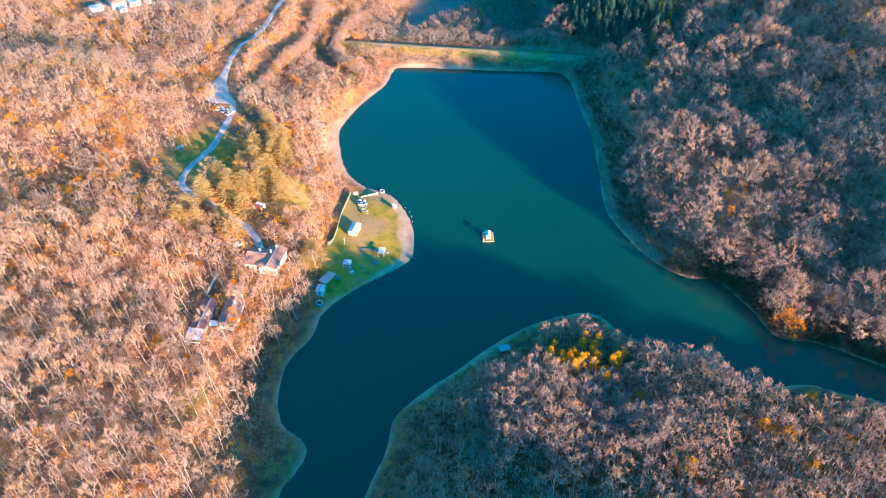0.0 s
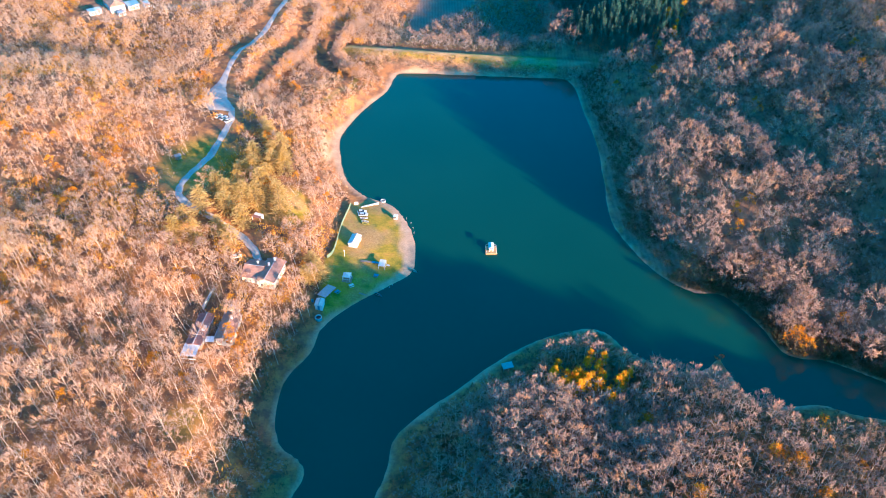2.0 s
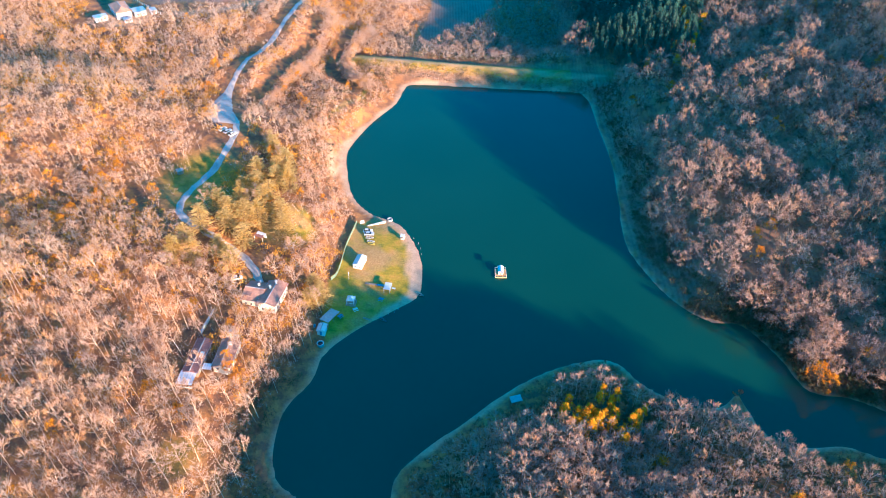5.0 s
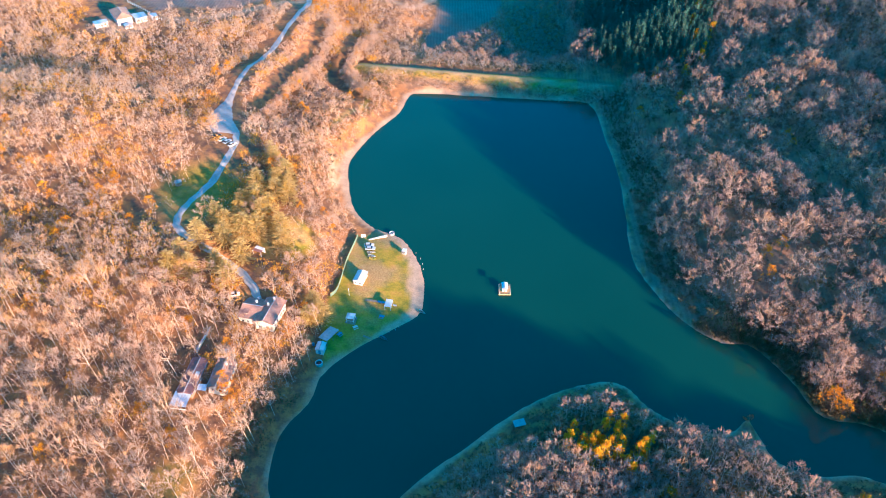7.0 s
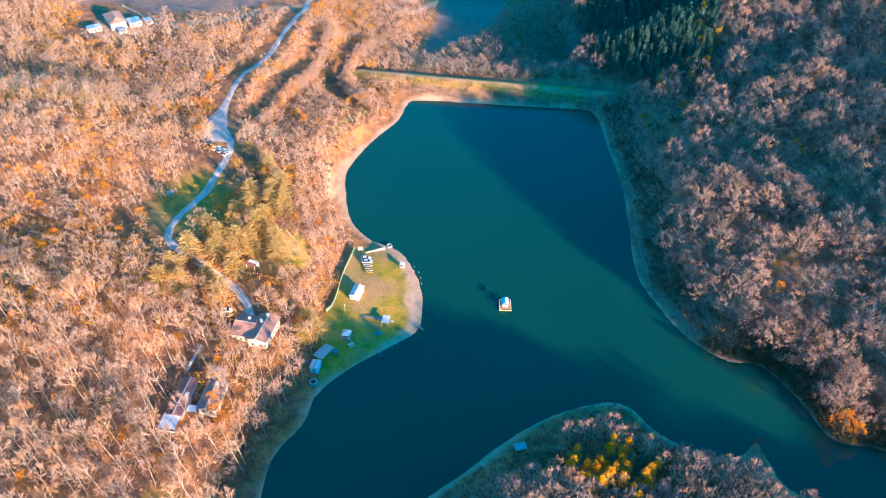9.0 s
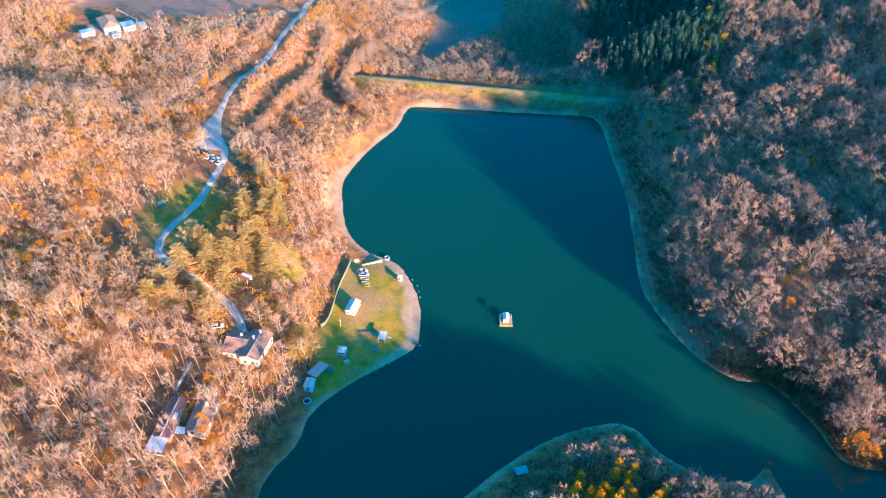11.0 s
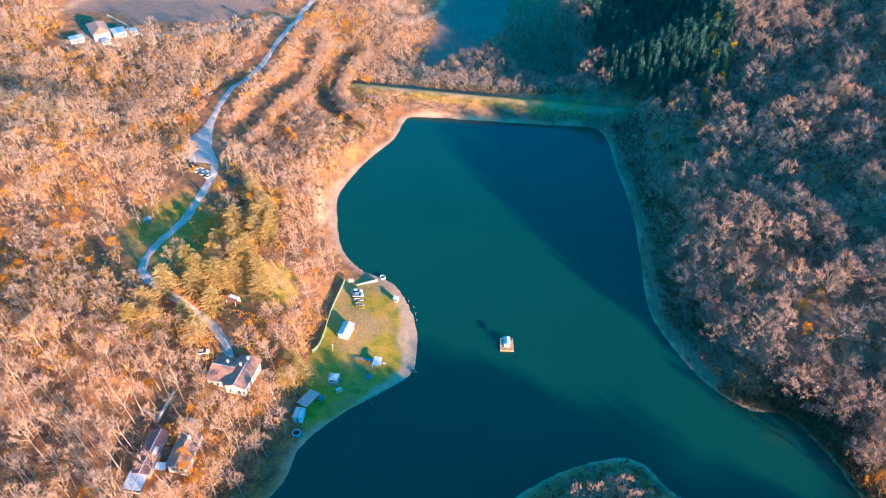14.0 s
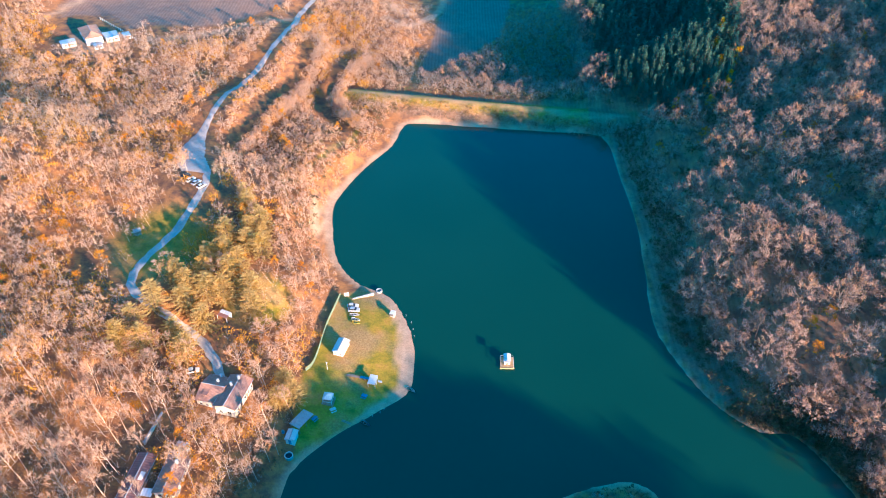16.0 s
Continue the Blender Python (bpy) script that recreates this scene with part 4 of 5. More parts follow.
def gable(parent, x, y, w, d, z0, eave, rise, wall_mat, roof_mat, over=0.5, hip=0.0, base=1.2, turn=0):
    """A block of building with a pitched roof whose ridge runs along y. hip: how far the ridge's ends draw in."""
    before = set(parent.children)
    spin = Matrix.Translation((x, y, 0)) @ pose(0, 0, 0, 0, 0, turn)
    x = y = 0
    a, b = w / 2, d / 2
    ridge_z = z0 + eave + rise
    e = z0 + eave
    t = 0.3
    # walls with thickness, gable ends rising to the ridge
    for s in (-1, 1):
        part("wall", block(x + s * (a - t / 2), y, z0 - base, t, d, eave + base, 0.02), wall_mat, parent)
        y0, y1 = y + s * b, y + s * (b - t)
        top = e + (rise - 0.05 if not hip else 0.02)
        pts = [(x - a + t, y0, z0 - base), (x + a - t, y0, z0 - base), (x + a - t, y0, e), (x, y0, top), (x - a + t, y0, e)]
        pts += [(p[0], y1, p[2]) for p in pts]
        part("wall", solid(pts, [(0, 1, 2, 3, 4), (9, 8, 7, 6, 5)] + [(i, (i + 1) % 5, 5 + (i + 1) % 5, 5 + i) for i in range(5)]), wall_mat, parent)
    k = rise / a
    oz = e - over * k
    r0, r1 = y - b - over + hip, y + b + over - hip
    for s in (-1, 1):
        part("roof", slab([(x + s * (a + over), y - b - over, oz + 0.18), (x + s * (a + over), y + b + over, oz + 0.18), (x, r1, ridge_z + 0.18), (x, r0, ridge_z + 0.18)], 0.18), roof_mat, parent)
        if hip:
            part("roof", slab([(x - a - over, y + s * (b + over), oz + 0.18), (x + a + over, y + s * (b + over), oz + 0.18), (x, r1 if s > 0 else r0, ridge_z + 0.18)], 0.18), roof_mat, parent)
    part("ridge_cap", block(x, (r0 + r1) / 2, ridge_z + 0.12, 0.34, r1 - r0, 0.14, 0.04), GREY_CONCRETE, parent)
    for s in (-1, 1):
        part("gutter", block(x + s * (a + over + 0.06), y, oz - 0.02, 0.14, d + 2 * over, 0.12, 0.03), CHROME, parent)
    for ob in set(parent.children) - before:
        ob.matrix_basis = spin


def chimney(parent, x, y, z, h, mat):
    bm = block(x, y, z, 0.7, 0.7, h, 0.03)
    block(x, y, z + h, 0.9, 0.9, 0.14, 0.03, bm)
    c = part("chimney", bm, mat, parent, "white chimney")
    part("flue", rod((x, y, z + h + 0.1), (x, y, z + h + 0.4), 0.16, 8), GREY_CONCRETE, c)


# ---- road ----
ROADTOP = weathered("pale_gravel_road", (0.38, 0.31, 0.26), (0.54, 0.45, 0.38), 0.3, 0.9, coords="world")
way = np.gradient(ROAD, axis=0)
across = np.stack([way[:, 1], -way[:, 0]], -1) / np.linalg.norm(way, axis=1)[:, None]
lanes = []
for i, (p, n) in enumerate(zip(ROAD, across)):
    lot = ease(354, 360, p[1]) * (1 - ease(372, 402, p[1]))  # the lay-by where cars stand
    east_edge, west_edge = 1.7 + 0.25 * math.sin(i * 1.7), 1.7 + 0.3 * math.sin(i * 2.3) + 9.5 * lot
    lanes.append([p - n * (-west_edge + (west_edge + east_edge) * u) for u in np.linspace(0, 1, 6)])
lanes = np.array(lanes)
lz = land(lanes[..., 0], lanes[..., 1]) + 0.16
lz[:, 0] -= 0.2
lz[:, -1] -= 0.2
ids = np.arange(lanes.shape[0] * 6).reshape(-1, 6)
rq = np.stack([ids[:-1, :-1], ids[:-1, 1:], ids[1:, 1:], ids[1:, :-1]], -1).reshape(-1, 4)
road_mesh = from_arrays("road", np.concatenate([lanes, lz[..., None]], -1).reshape(-1, 3), rq, [ROADTOP], flat=False)
tagged(new("road", road_mesh), "narrow pale gravel road with a lay-by", "road", kind="structure")

# ---- the guest house above the shore ----
hz = ground_z(-62, 239)
guest = thing("guest_house", -66.2, 240.6, hz, -12, "large cream house with brown hipped tile roofs and white chimneys", "house")
guest.matrix_basis = guest.matrix_basis @ Matrix.Diagonal((0.88, 0.88, 0.92, 1))
gable(guest, 3.0, -0.4, 7.6, 14.2, 0, 4.4, 1.1, CREAM_WALL, BROWN_TILES, 0.6)
gable(guest, -4.7, 0.0, 11.4, 8.2, 0, 3.7, 1.9, CREAM_WALL, BROWN_TILES, 0.5, 0.0, 1.2, 90)
part("dormer", block(-6.2, -3.2, 3.6, 1.8, 2.0, 1.3, 0.03), CREAM_WALL, guest)
part("dormer_roof", slab([(-7.3, -4.5, 4.9), (-5.1, -4.5, 4.9), (-5.1, -1.4, 5.2), (-7.3, -1.4, 5.2)], 0.12), BROWN_TILES, guest)
for wx in (-7.2, -4.8, -2.4):
    window(wx, -5.73, 1.0, 1.0, 1.3, 180, guest)
for wy in (-5.4, -2.6, 0.4, 3.4, 5.6):
    window(6.83, wy, 1.1, 1.2, 1.5, -90, guest)
for wx in (1.4, 4.6):
    window(wx, -7.53, 1.1, 1.2, 1.5, 180, guest)
door(6.83, 2.0, 0.05, 1.0, 2.1, -90, guest, PLANKS)
for cx, cy, cz in ((-4.6, 5.8, 4.0), (-4.0, 2.4, 5.2), (1.6, 1.6, 5.9), (3.0, 4.8, 6.2)):
    chimney(guest, cx, cy, cz - 0.9, 1.8, WHITE_PAINT)

# ---- the long barn and its neighbour among the trees ----
bz = ground_z(-84, 208)
barn = thing("barn", -84.0, 208.2, bz, -6, "long low barn with a red-brown sheet metal roof", "barn")
gable(barn, 0, 0, 5.0, 15.4, 0, 2.6, 0.45, PLANKS, BROWN_SHEET, 0.3)
for wy in (-5, 0, 5):
    window(2.53, wy, 0.9, 1.0, 0.9, -90, barn)
part("skylight", slab([(0.9, -1.2, 3.16), (2.1, -1.2, 2.95), (2.1, 1.6, 2.95), (0.9, 1.6, 3.16)], 0.06), WHITE_PAINT, barn, "white translucent roof sheet")
lean = thing("greenhouse", -85.3, 198.0, bz, -6, "low greenhouse with whitish translucent roof panels", "greenhouse")
for i in range(4):
    for j in range(2):
        part("panel", slab([(-2.8 + 1.42 * i, -2.9 + 2.9 * j, 2.5 + 0.15 * j), (-1.44 + 1.42 * i, -2.9 + 2.9 * j, 2.5 + 0.15 * j), (-1.44 + 1.42 * i, -0.08 + 2.9 * j, 2.65 + 0.15 * j), (-2.8 + 1.42 * i, -0.08 + 2.9 * j, 2.65 + 0.15 * j)], 0.05), PALE_SHEET, lean)
for sx in (-2.7, 0, 2.7):
    for sy in (-2.8, 2.7):
        part("post", block(sx, sy, -0.8, 0.12, 0.12, 3.2, 0.01), PLANKS, lean)
part("beam", block(0, -0.04, 2.4, 5.6, 0.1, 0.16, 0.01), PLANKS, lean)
part("wall", block(0, -2.7, -0.8, 5.3, 0.1, 1.9, 0.01), WHITE_PAINT, lean)
cz2 = ground_z(-74, 210)
cottage = thing("cottage", -74.2, 209.4, cz2, -5, "cream cottage with a brown tiled roof under bare trees", "house")
gable(cottage, 0, 0, 5.6, 13.0, 0, 3.0, 0.8, CREAM_WALL, BROWN_TILES, 0.5)
for wy in (-4.4, -1.2, 2.4, 4.8):
    window(2.83, wy, 1.0, 1.0, 1.2, -90, cottage)
for wx in (-1.2, 1.2):
    window(wx, -6.53, 1.0, 1.0, 1.2, 180, cottage)
door(2.83, 0.8, 0.02, 0.9, 2.0, -90, cottage, PLANKS)
chimney(cottage, 0.6, 3.0, 3.4, 1.6, WHITE_PAINT)
porch = thing("lean_to", -79.6, 203.4, ground_z(-79.6, 203.4), -5, "small grey sheet roof lean-to in the yard", "shed")
part("roof", slab([(-1.6, -1.2, 2.2), (1.6, -1.2, 2.2), (1.6, 1.2, 2.6), (-1.6, 1.2, 2.6)], 0.06), PALE_SHEET, porch)
for sx in (-1.5, 1.5):
    for sy in (-1.1, 1.1):
        part("post", block(sx, sy, -0.4, 0.1, 0.1, 2.62 + 0.16 * sy, 0.01), PLANKS, porch)
cab = thing("storage_cabin", -74.2, 219.9, ground_z(-74.2, 219.9), -14, "small white flat-roofed storage cabin", "shed")
part("wall", block(0, 0, -0.4, 3.4, 1.5, 2.6, 0.03), WHITE_PAINT, cab)
part("roof", block(0, 0, 2.2, 3.8, 1.9, 0.12, 0.03), WHITE_PAINT, cab)
door(0.6, -0.76, 0, 0.8, 1.9, 180, cab, PLANKS)
garden_wall = thing("garden_wall", -85.4, 226.8, ground_z(-85.4, 226.8), -10, "low pale garden wall with a coping", "wall")
part("masonry", block(0, 0, -0.8, 0.35, 11.6, 2.0, 0.03), CREAM_WALL, garden_wall)
part("coping", block(0, 0, 1.2, 0.55, 11.8, 0.12, 0.03), GREY_CONCRETE, garden_wall)
hutch = thing("wood_shed", -74.2, 273.0, ground_z(-74.2, 273.0), -20, "small open shed with white posts and sheet roof", "shed")
for j in range(2):
    part("roof", slab([(-1.9, -1.6 + 1.65 * j, 2.3), (1.9, -1.6 + 1.65 * j, 2.0), (1.9, -0.02 + 1.65 * j, 2.0), (-1.9, -0.02 + 1.65 * j, 2.3)], 0.07), PALE_SHEET if j else BROWN_SHEET, hutch)
for sx in (-1.8, 1.8):
    for sy in (-1.5, 1.5):
        part("post", block(sx, sy, -0.4, 0.14, 0.14, 2.45 if sx > 0 else 2.7, 0.01), WHITE_PAINT, hutch)
part("wall", block(0, 1.4, -0.3, 3.5, 0.1, 2.3, 0.01), WHITE_PAINT, hutch)
wreck = thing("tin_shed", -117.2, 314.2, ground_z(-117.2, 314.2), 30, "small grey tin shed at the wood's edge", "shed")
part("wall", block(0, 0, -0.4, 2.6, 1.6, 2.2, 0.03), PLANKS, wreck)
part("roof", slab([(-1.5, -1.0, 1.8), (1.5, -1.0, 1.8), (1.5, 1.0, 2.2), (-1.5, 1.0, 2.2)], 0.06), GREY_CONCRETE, wreck)

# ---- the farmstead by the ploughed field ----
fz = ground_z(-201, 494)
farm = thing("farmhouse", -202.0, 493.5, fz, 33, "white farmhouse with an orange hipped tile roof", "house")
gable(farm, 0, 0, 9.0, 17.0, 0, 4.2, 2.0, WHITE_PAINT, ORANGE_TILES, 0.5, 4.0)
for wy in (-7, -4, -1, 2, 5):
    window(4.53, wy, 1.2, 1.3, 1.4, -90, farm)
    window(-4.53, wy, 1.2, 1.3, 1.4, 90, farm)
door(4.53, 7.2, 0, 1.1, 2.1, -90, farm, PLANKS)
for i, (ox, oy, w, d, hh, label) in enumerate(((-190.5, 493.0, 7, 8, 2.8, "white flat-roofed outbuilding of the farm"), (-211.0, 483.0, 7.5, 5.5, 2.4, "low white farm outbuilding with a flat roof"),
                                               (-194.0, 482.0, 4.5, 3.2, 2.2, "small white farm store with a flat roof"), (-182.5, 495, 3.5, 5, 2.2, "small grey farm shed with a flat roof"))):
    o = thing("outbuilding", ox, oy, ground_z(ox, oy), 33, label, "shed", "farm outbuildings")
    part("wall", block(0, 0, -1, w, d, hh + 1, 0.04), WHITE_PAINT, o)
    part("roof", block(0, 0, hh, w + 0.6, d + 0.6, 0.2, 0.04), PALE_SHEET if i % 2 else WHITE_PAINT, o)
    for wx in (-w / 4, w / 4):
        window(wx, -d / 2 - 0.03, 1.0, 1.0, 1.0, 180, o)
    door(0, -d / 2 - 0.03, 0, 0.9, 2.0, 180, o, PLANKS)
fence_line = np.linspace((-207.1, 520.6), (-177.0, 492.3), 16)
yard_fence = thing("yard_fence", -192, 506, ground_z(-192, 506), 0, "pale post fence round the farmyard", "fence")
for (px, py) in fence_line:
    part("post", block(px + 192, py - 506, ground_z(px, py) - ground_z(-192, 506) - 0.4, 0.3, 0.3, 2.0, 0.02), WHITE_PAINT, yard_fence)
for (p, q) in zip(fence_line[:-1], fence_line[1:]):
    z1, z2 = ground_z(*p) - ground_z(-192, 506), ground_z(*q) - ground_z(-192, 506)
    part("rail", rod((p[0] + 192, p[1] - 506, z1 + 1.2), (q[0] + 192, q[1] - 506, z2 + 1.2), 0.08, 5), PLANKS, yard_fence)

# ---- the lawn by the water ----
az = ground_z(-33.6, 267.8)
cabin = thing("holiday_cabin", -33.6, 267.8, az, -14, "small white cabin on the lawn with a pale pitched roof", "cabin")
gable(cabin, 0, 0, 3.6, 6.2, 0, 2.1, 0.5, WHITE_PAINT, WHITE_PAINT, 0.25)
for wx in (-0.9, 0.9):
    window(wx, -3.13, 0.8, 0.8, 0.9, 180, cabin)
door(1.83, 0.6, 0, 0.8, 1.9, -90, cabin, PLANKS)
window(1.83, -1.4, 0.8, 0.8, 0.9, -90, cabin)
kiosk = thing("kiosk", -17.0, 287.4, ground_z(-17.0, 287.4), -18, "small white kiosk with an awning near the beach", "kiosk")
kiosk.matrix_basis = kiosk.matrix_basis @ Matrix.Diagonal((0.8, 0.8, 0.85, 1))
part("wall", block(0, 0, -0.3, 1.8, 1.8, 2.3, 0.03), WHITE_PAINT, kiosk)
part("roof", slab([(-1.2, -1.2, 2.15), (1.2, -1.2, 2.15), (1.2, 1.2, 2.35), (-1.2, 1.2, 2.35)], 0.1), WHITE_PAINT, kiosk)
part("counter", block(0, -1.0, 0.8, 1.7, 0.5, 0.08, 0.01), PLANKS, kiosk)
for sx in (-0.8, 0.8):
    part("post", block(sx, -1.9, -0.3, 0.1, 0.1, 2.3, 0.01), PLANKS, kiosk)
part("awning", slab([(-1.0, -2.0, 1.95), (1.0, -2.0, 1.95), (1.0, -0.9, 2.1), (-1.0, -0.9, 2.1)], 0.04), PLANKS, kiosk)
pz = ground_z(-21.2, 253.6)
pavilion = thing("pavilion", -21.3, 253.7, pz, -10, "white pavilion with a flat pale roof on the lawn", "pavilion")
pavilion.matrix_basis = pavilion.matrix_basis @ Matrix.Diagonal((0.85, 0.72, 0.85, 1))
part("roof", slab([(-1.6, -2.8, 2.6), (1.6, -2.8, 2.6), (1.6, 2.8, 2.75), (-1.6, 2.8, 2.75)], 0.14), WHITE_PAINT, pavilion)
for sx in (-1.4, 1.4):
    for sy in (-2.5, 0, 2.5):
        part("post", block(sx, sy, -0.3, 0.14, 0.14, 2.9, 0.01), WHITE_PAINT, pavilion)
part("wall", block(-1.4, 1.2, -0.3, 0.12, 2.4, 2.8, 0.01), WHITE_PAINT, pavilion)
part("step", block(2.4, 2.0, -0.2, 1.6, 0.9, 0.45, 0.03), WHITE_PAINT, pavilion)
rack = thing("market_stall", -26.6, 255.6, ground_z(-26.6, 255.6), -10, "long open stall with weathered blue-grey tables", "stall")
for i in range(5):
    part("tabletop", block(-3.2 + 1.6 * i, 0.1 * (i % 2), 0.75, 1.5, 1.0, 0.08, 0.01), BLUE_PAINT if i in (3, 4) else PLANKS, rack)
    for sx in (-0.6, 0.6):
        part("leg", block(-3.2 + 1.6 * i + sx, 0.1 * (i % 2), -0.3, 0.1, 0.7, 1.05, 0.01), PLANKS, rack)
gz = ground_z(-35.1, 245.2)
gazebo = thing("gazebo", -35.1, 245.2, gz, -8, "white gazebo with a peaked pale roof on a deck", "gazebo")
part("deck", block(0, 0, -0.5, 4.0, 3.8, 0.7, 0.03), PLANKS, gazebo)
for i in range(4):
    c = [(1.6, 1.6), (-1.6, 1.6), (-1.6, -1.6), (1.6, -1.6)]
    (ax, ay), (bx, by) = c[i], c[(i + 1) % 4]
    part("roof", slab([(ax, ay, 2.3), (bx, by, 2.3), (0, 0, 3.4)], 0.08), WHITE_PAINT, gazebo)
    part("post", block(ax * 0.9, ay * 0.9, 0.1, 0.14, 0.14, 2.2, 0.01), WHITE_PAINT, gazebo)
    part("railing", block((ax + bx) * 0.45, (ay + by) * 0.45, 0.9, 0.1 + abs(ax - bx) * 0.88, 0.1 + abs(ay - by) * 0.88, 0.1, 0.01), WHITE_PAINT, gazebo)
sz = ground_z(-44, 231)
store = thing("boat_shed", -44.4, 229.8, sz, -8, "white boat shed with pale sheet roof at the wood's edge", "shed")
gable(store, 0, 0, 2.8, 3.8, 0, 2.2, 0.4, WHITE_PAINT, WHITE_PAINT, 0.2)
door(0, -1.93, 0, 0.9, 1.9, 180, store, BLUE_PAINT)
byre = thing("open_shed", -42.2, 235.6, ground_z(-42.2, 235.6), -32, "open shed with a weathered pale brown roof", "shed")
part("roof", slab([(-2.2, -3.4, 2.3), (2.0, -3.4, 2.6), (2.0, 3.6, 2.6), (-2.2, 3.6, 2.3)], 0.1), GREY_CONCRETE, byre)
for sx in (-1.9, 1.8):
    for sy in (-3.1, 0.1, 3.3):
        part("post", block(sx, sy, -0.5, 0.14, 0.14, 2.75 + 0.07 * sx, 0.01), PLANKS, byre)
part("wall", block(-1.95, 0.1, -0.5, 0.1, 6.6, 2.6, 0.01), PLANKS, byre)
barrel = thing("barrel", -47.4, 231.4, ground_z(-47.4, 231.4), 0, "blue plastic barrel beside the boat shed", "barrel")
bb = bmesh.new()
for r0, r1, z0, z1 in ((0.44, 0.5, 0, 0.35), (0.5, 0.5, 0.35, 0.75), (0.5, 0.42, 0.75, 1.15)):
    bmesh.ops.create_cone(bb, cap_ends=True, segments=12, radius1=r0, radius2=r1, depth=z1 - z0, matrix=Matrix.Translation((0, 0, (z0 + z1) / 2)))
part("drum", bb, BLUE_PAINT, barrel)
part("lid", rod((0, 0, 1.12), (0, 0, 1.2), 0.46, 12), TEAL_PAINT, barrel)
tank = thing("water_tank", -44.4, 223.6, ground_z(-44.4, 223.6), 0, "round pale blue open water tank", "tank")
tb = bmesh.new()
for r, sgn in ((1.3, 1), (1.1, -1)):
    bmesh.ops.create_cone(tb, cap_ends=False, segments=20, radius1=r, radius2=r, depth=1.4, matrix=Matrix.Translation((0, 0, 0.4)))
part("shell", tb, TEAL_PAINT, tank)
rim = bmesh.new()
inner = [rim.verts.new((1.08 * math.cos(k * math.pi / 10), 1.08 * math.sin(k * math.pi / 10), 1.1)) for k in range(20)]
outer = [rim.verts.new((1.36 * math.cos(k * math.pi / 10), 1.36 * math.sin(k * math.pi / 10), 1.12)) for k in range(20)]
for k in range(20):
    rim.faces.new((inner[k], outer[k], outer[(k + 1) % 20], inner[(k + 1) % 20]))
part("rim", rim, PALE_SHEET, tank, "pale metal rim")
part("water_surface", rod((0, 0, 0.5), (0, 0, 0.6), 1.1, 20), GLASS, tank)


def picnic_table(x, y, turn, mat, label):
    t = thing("picnic_table", x, y, ground_z(x, y), turn, label, "table", "picnic tables")
    for k in (-0.32, 0, 0.32):
        part("board", block(0, k, 0.72, 2.0, 0.29, 0.06, 0.01), mat, t)
    for k in (-0.85, 0.85):
        part("bench", block(0, k, 0.42, 2.0, 0.3, 0.06, 0.01), mat, t)
    for sx in (-0.7, 0.7):
        part("trestle", block(sx, 0, 0.3, 0.1, 1.9, 0.1, 0.01), PLANKS, t)
        for sy in (-0.4, 0.4):
            part("leg", block(sx, sy, -0.2, 0.1, 0.1, 0.92, 0.01), PLANKS, t)


picnic_table(-23.7, 248.0, -20, BLUE_PAINT, "blue-grey picnic table with benches on the grass")
picnic_table(-33.1, 241.6, 30, WHITE_PAINT, "white picnic table with benches on the grass")
picnic_table(-38.5, 237.7, 50, BLUE_PAINT, "pale blue picnic table with benches on the grass")
fence = thing("mesh_fence", -40, 277, ground_z(-40, 277), 0, "green mesh fence along the lawn", "fence")
run = smooth([(-37.6, 297), (-38.3, 292.3), (-39.6, 284.4), (-40.6, 276.3), (-42.0, 260.9), (-44, 256)], False, 3)
fz0 = ground_z(-40, 277)
for p in run:
    part("post", block(p[0] + 40, p[1] - 277, ground_z(*p) - fz0 - 0.3, 0.12, 0.12, 2.1, 0.01), GREEN_NET, fence)
for p, q in zip(run[:-1], run[1:]):
    a, b = ground_z(*p) - fz0, ground_z(*q) - fz0
    c = [(p[0] + 40 - 0.03, p[1] - 277, a), (q[0] + 40 - 0.03, q[1] - 277, b), (q[0] + 40 - 0.03, q[1] - 277, b + 1.6), (p[0] + 40 - 0.03, p[1] - 277, a + 1.6)]
    part("panel", solid(c + [(x + 0.06, y, z) for x, y, z in c], [(0, 1, 2, 3), (7, 6, 5, 4), (0, 4, 5, 1), (1, 5, 6, 2), (2, 6, 7, 3), (3, 7, 4, 0)]), GREEN_NET, fence)
mast = thing("lamp_post", -37.1, 257.9, ground_z(-37.1, 257.9), 0, "short white lamp post on the lawn", "lamp")
part("pole", rod((0, 0, -0.3), (0, 0, 3.0), 0.07, 8), WHITE_PAINT, mast)
part("lantern", rod((0, 0, 3.0), (0, 0, 3.4), 0.2, 8, 0.28), WHITE_PAINT, mast)
sign = thing("notice_board", -35.1, 296.1, ground_z(-35.1, 296.1), 15, "pale notice board on two posts", "sign")
part("board", slab([(-0.9, -0.5, 1.3), (0.9, -0.5, 1.3), (0.9, 0.5, 2.0), (-0.9, 0.5, 2.0)], 0.06), PALE_SHEET, sign)
for sx in (-0.7, 0.7):
    part("post", block(sx, 0.2, -0.3, 0.1, 0.1, 2.0, 0.01), PLANKS, sign)

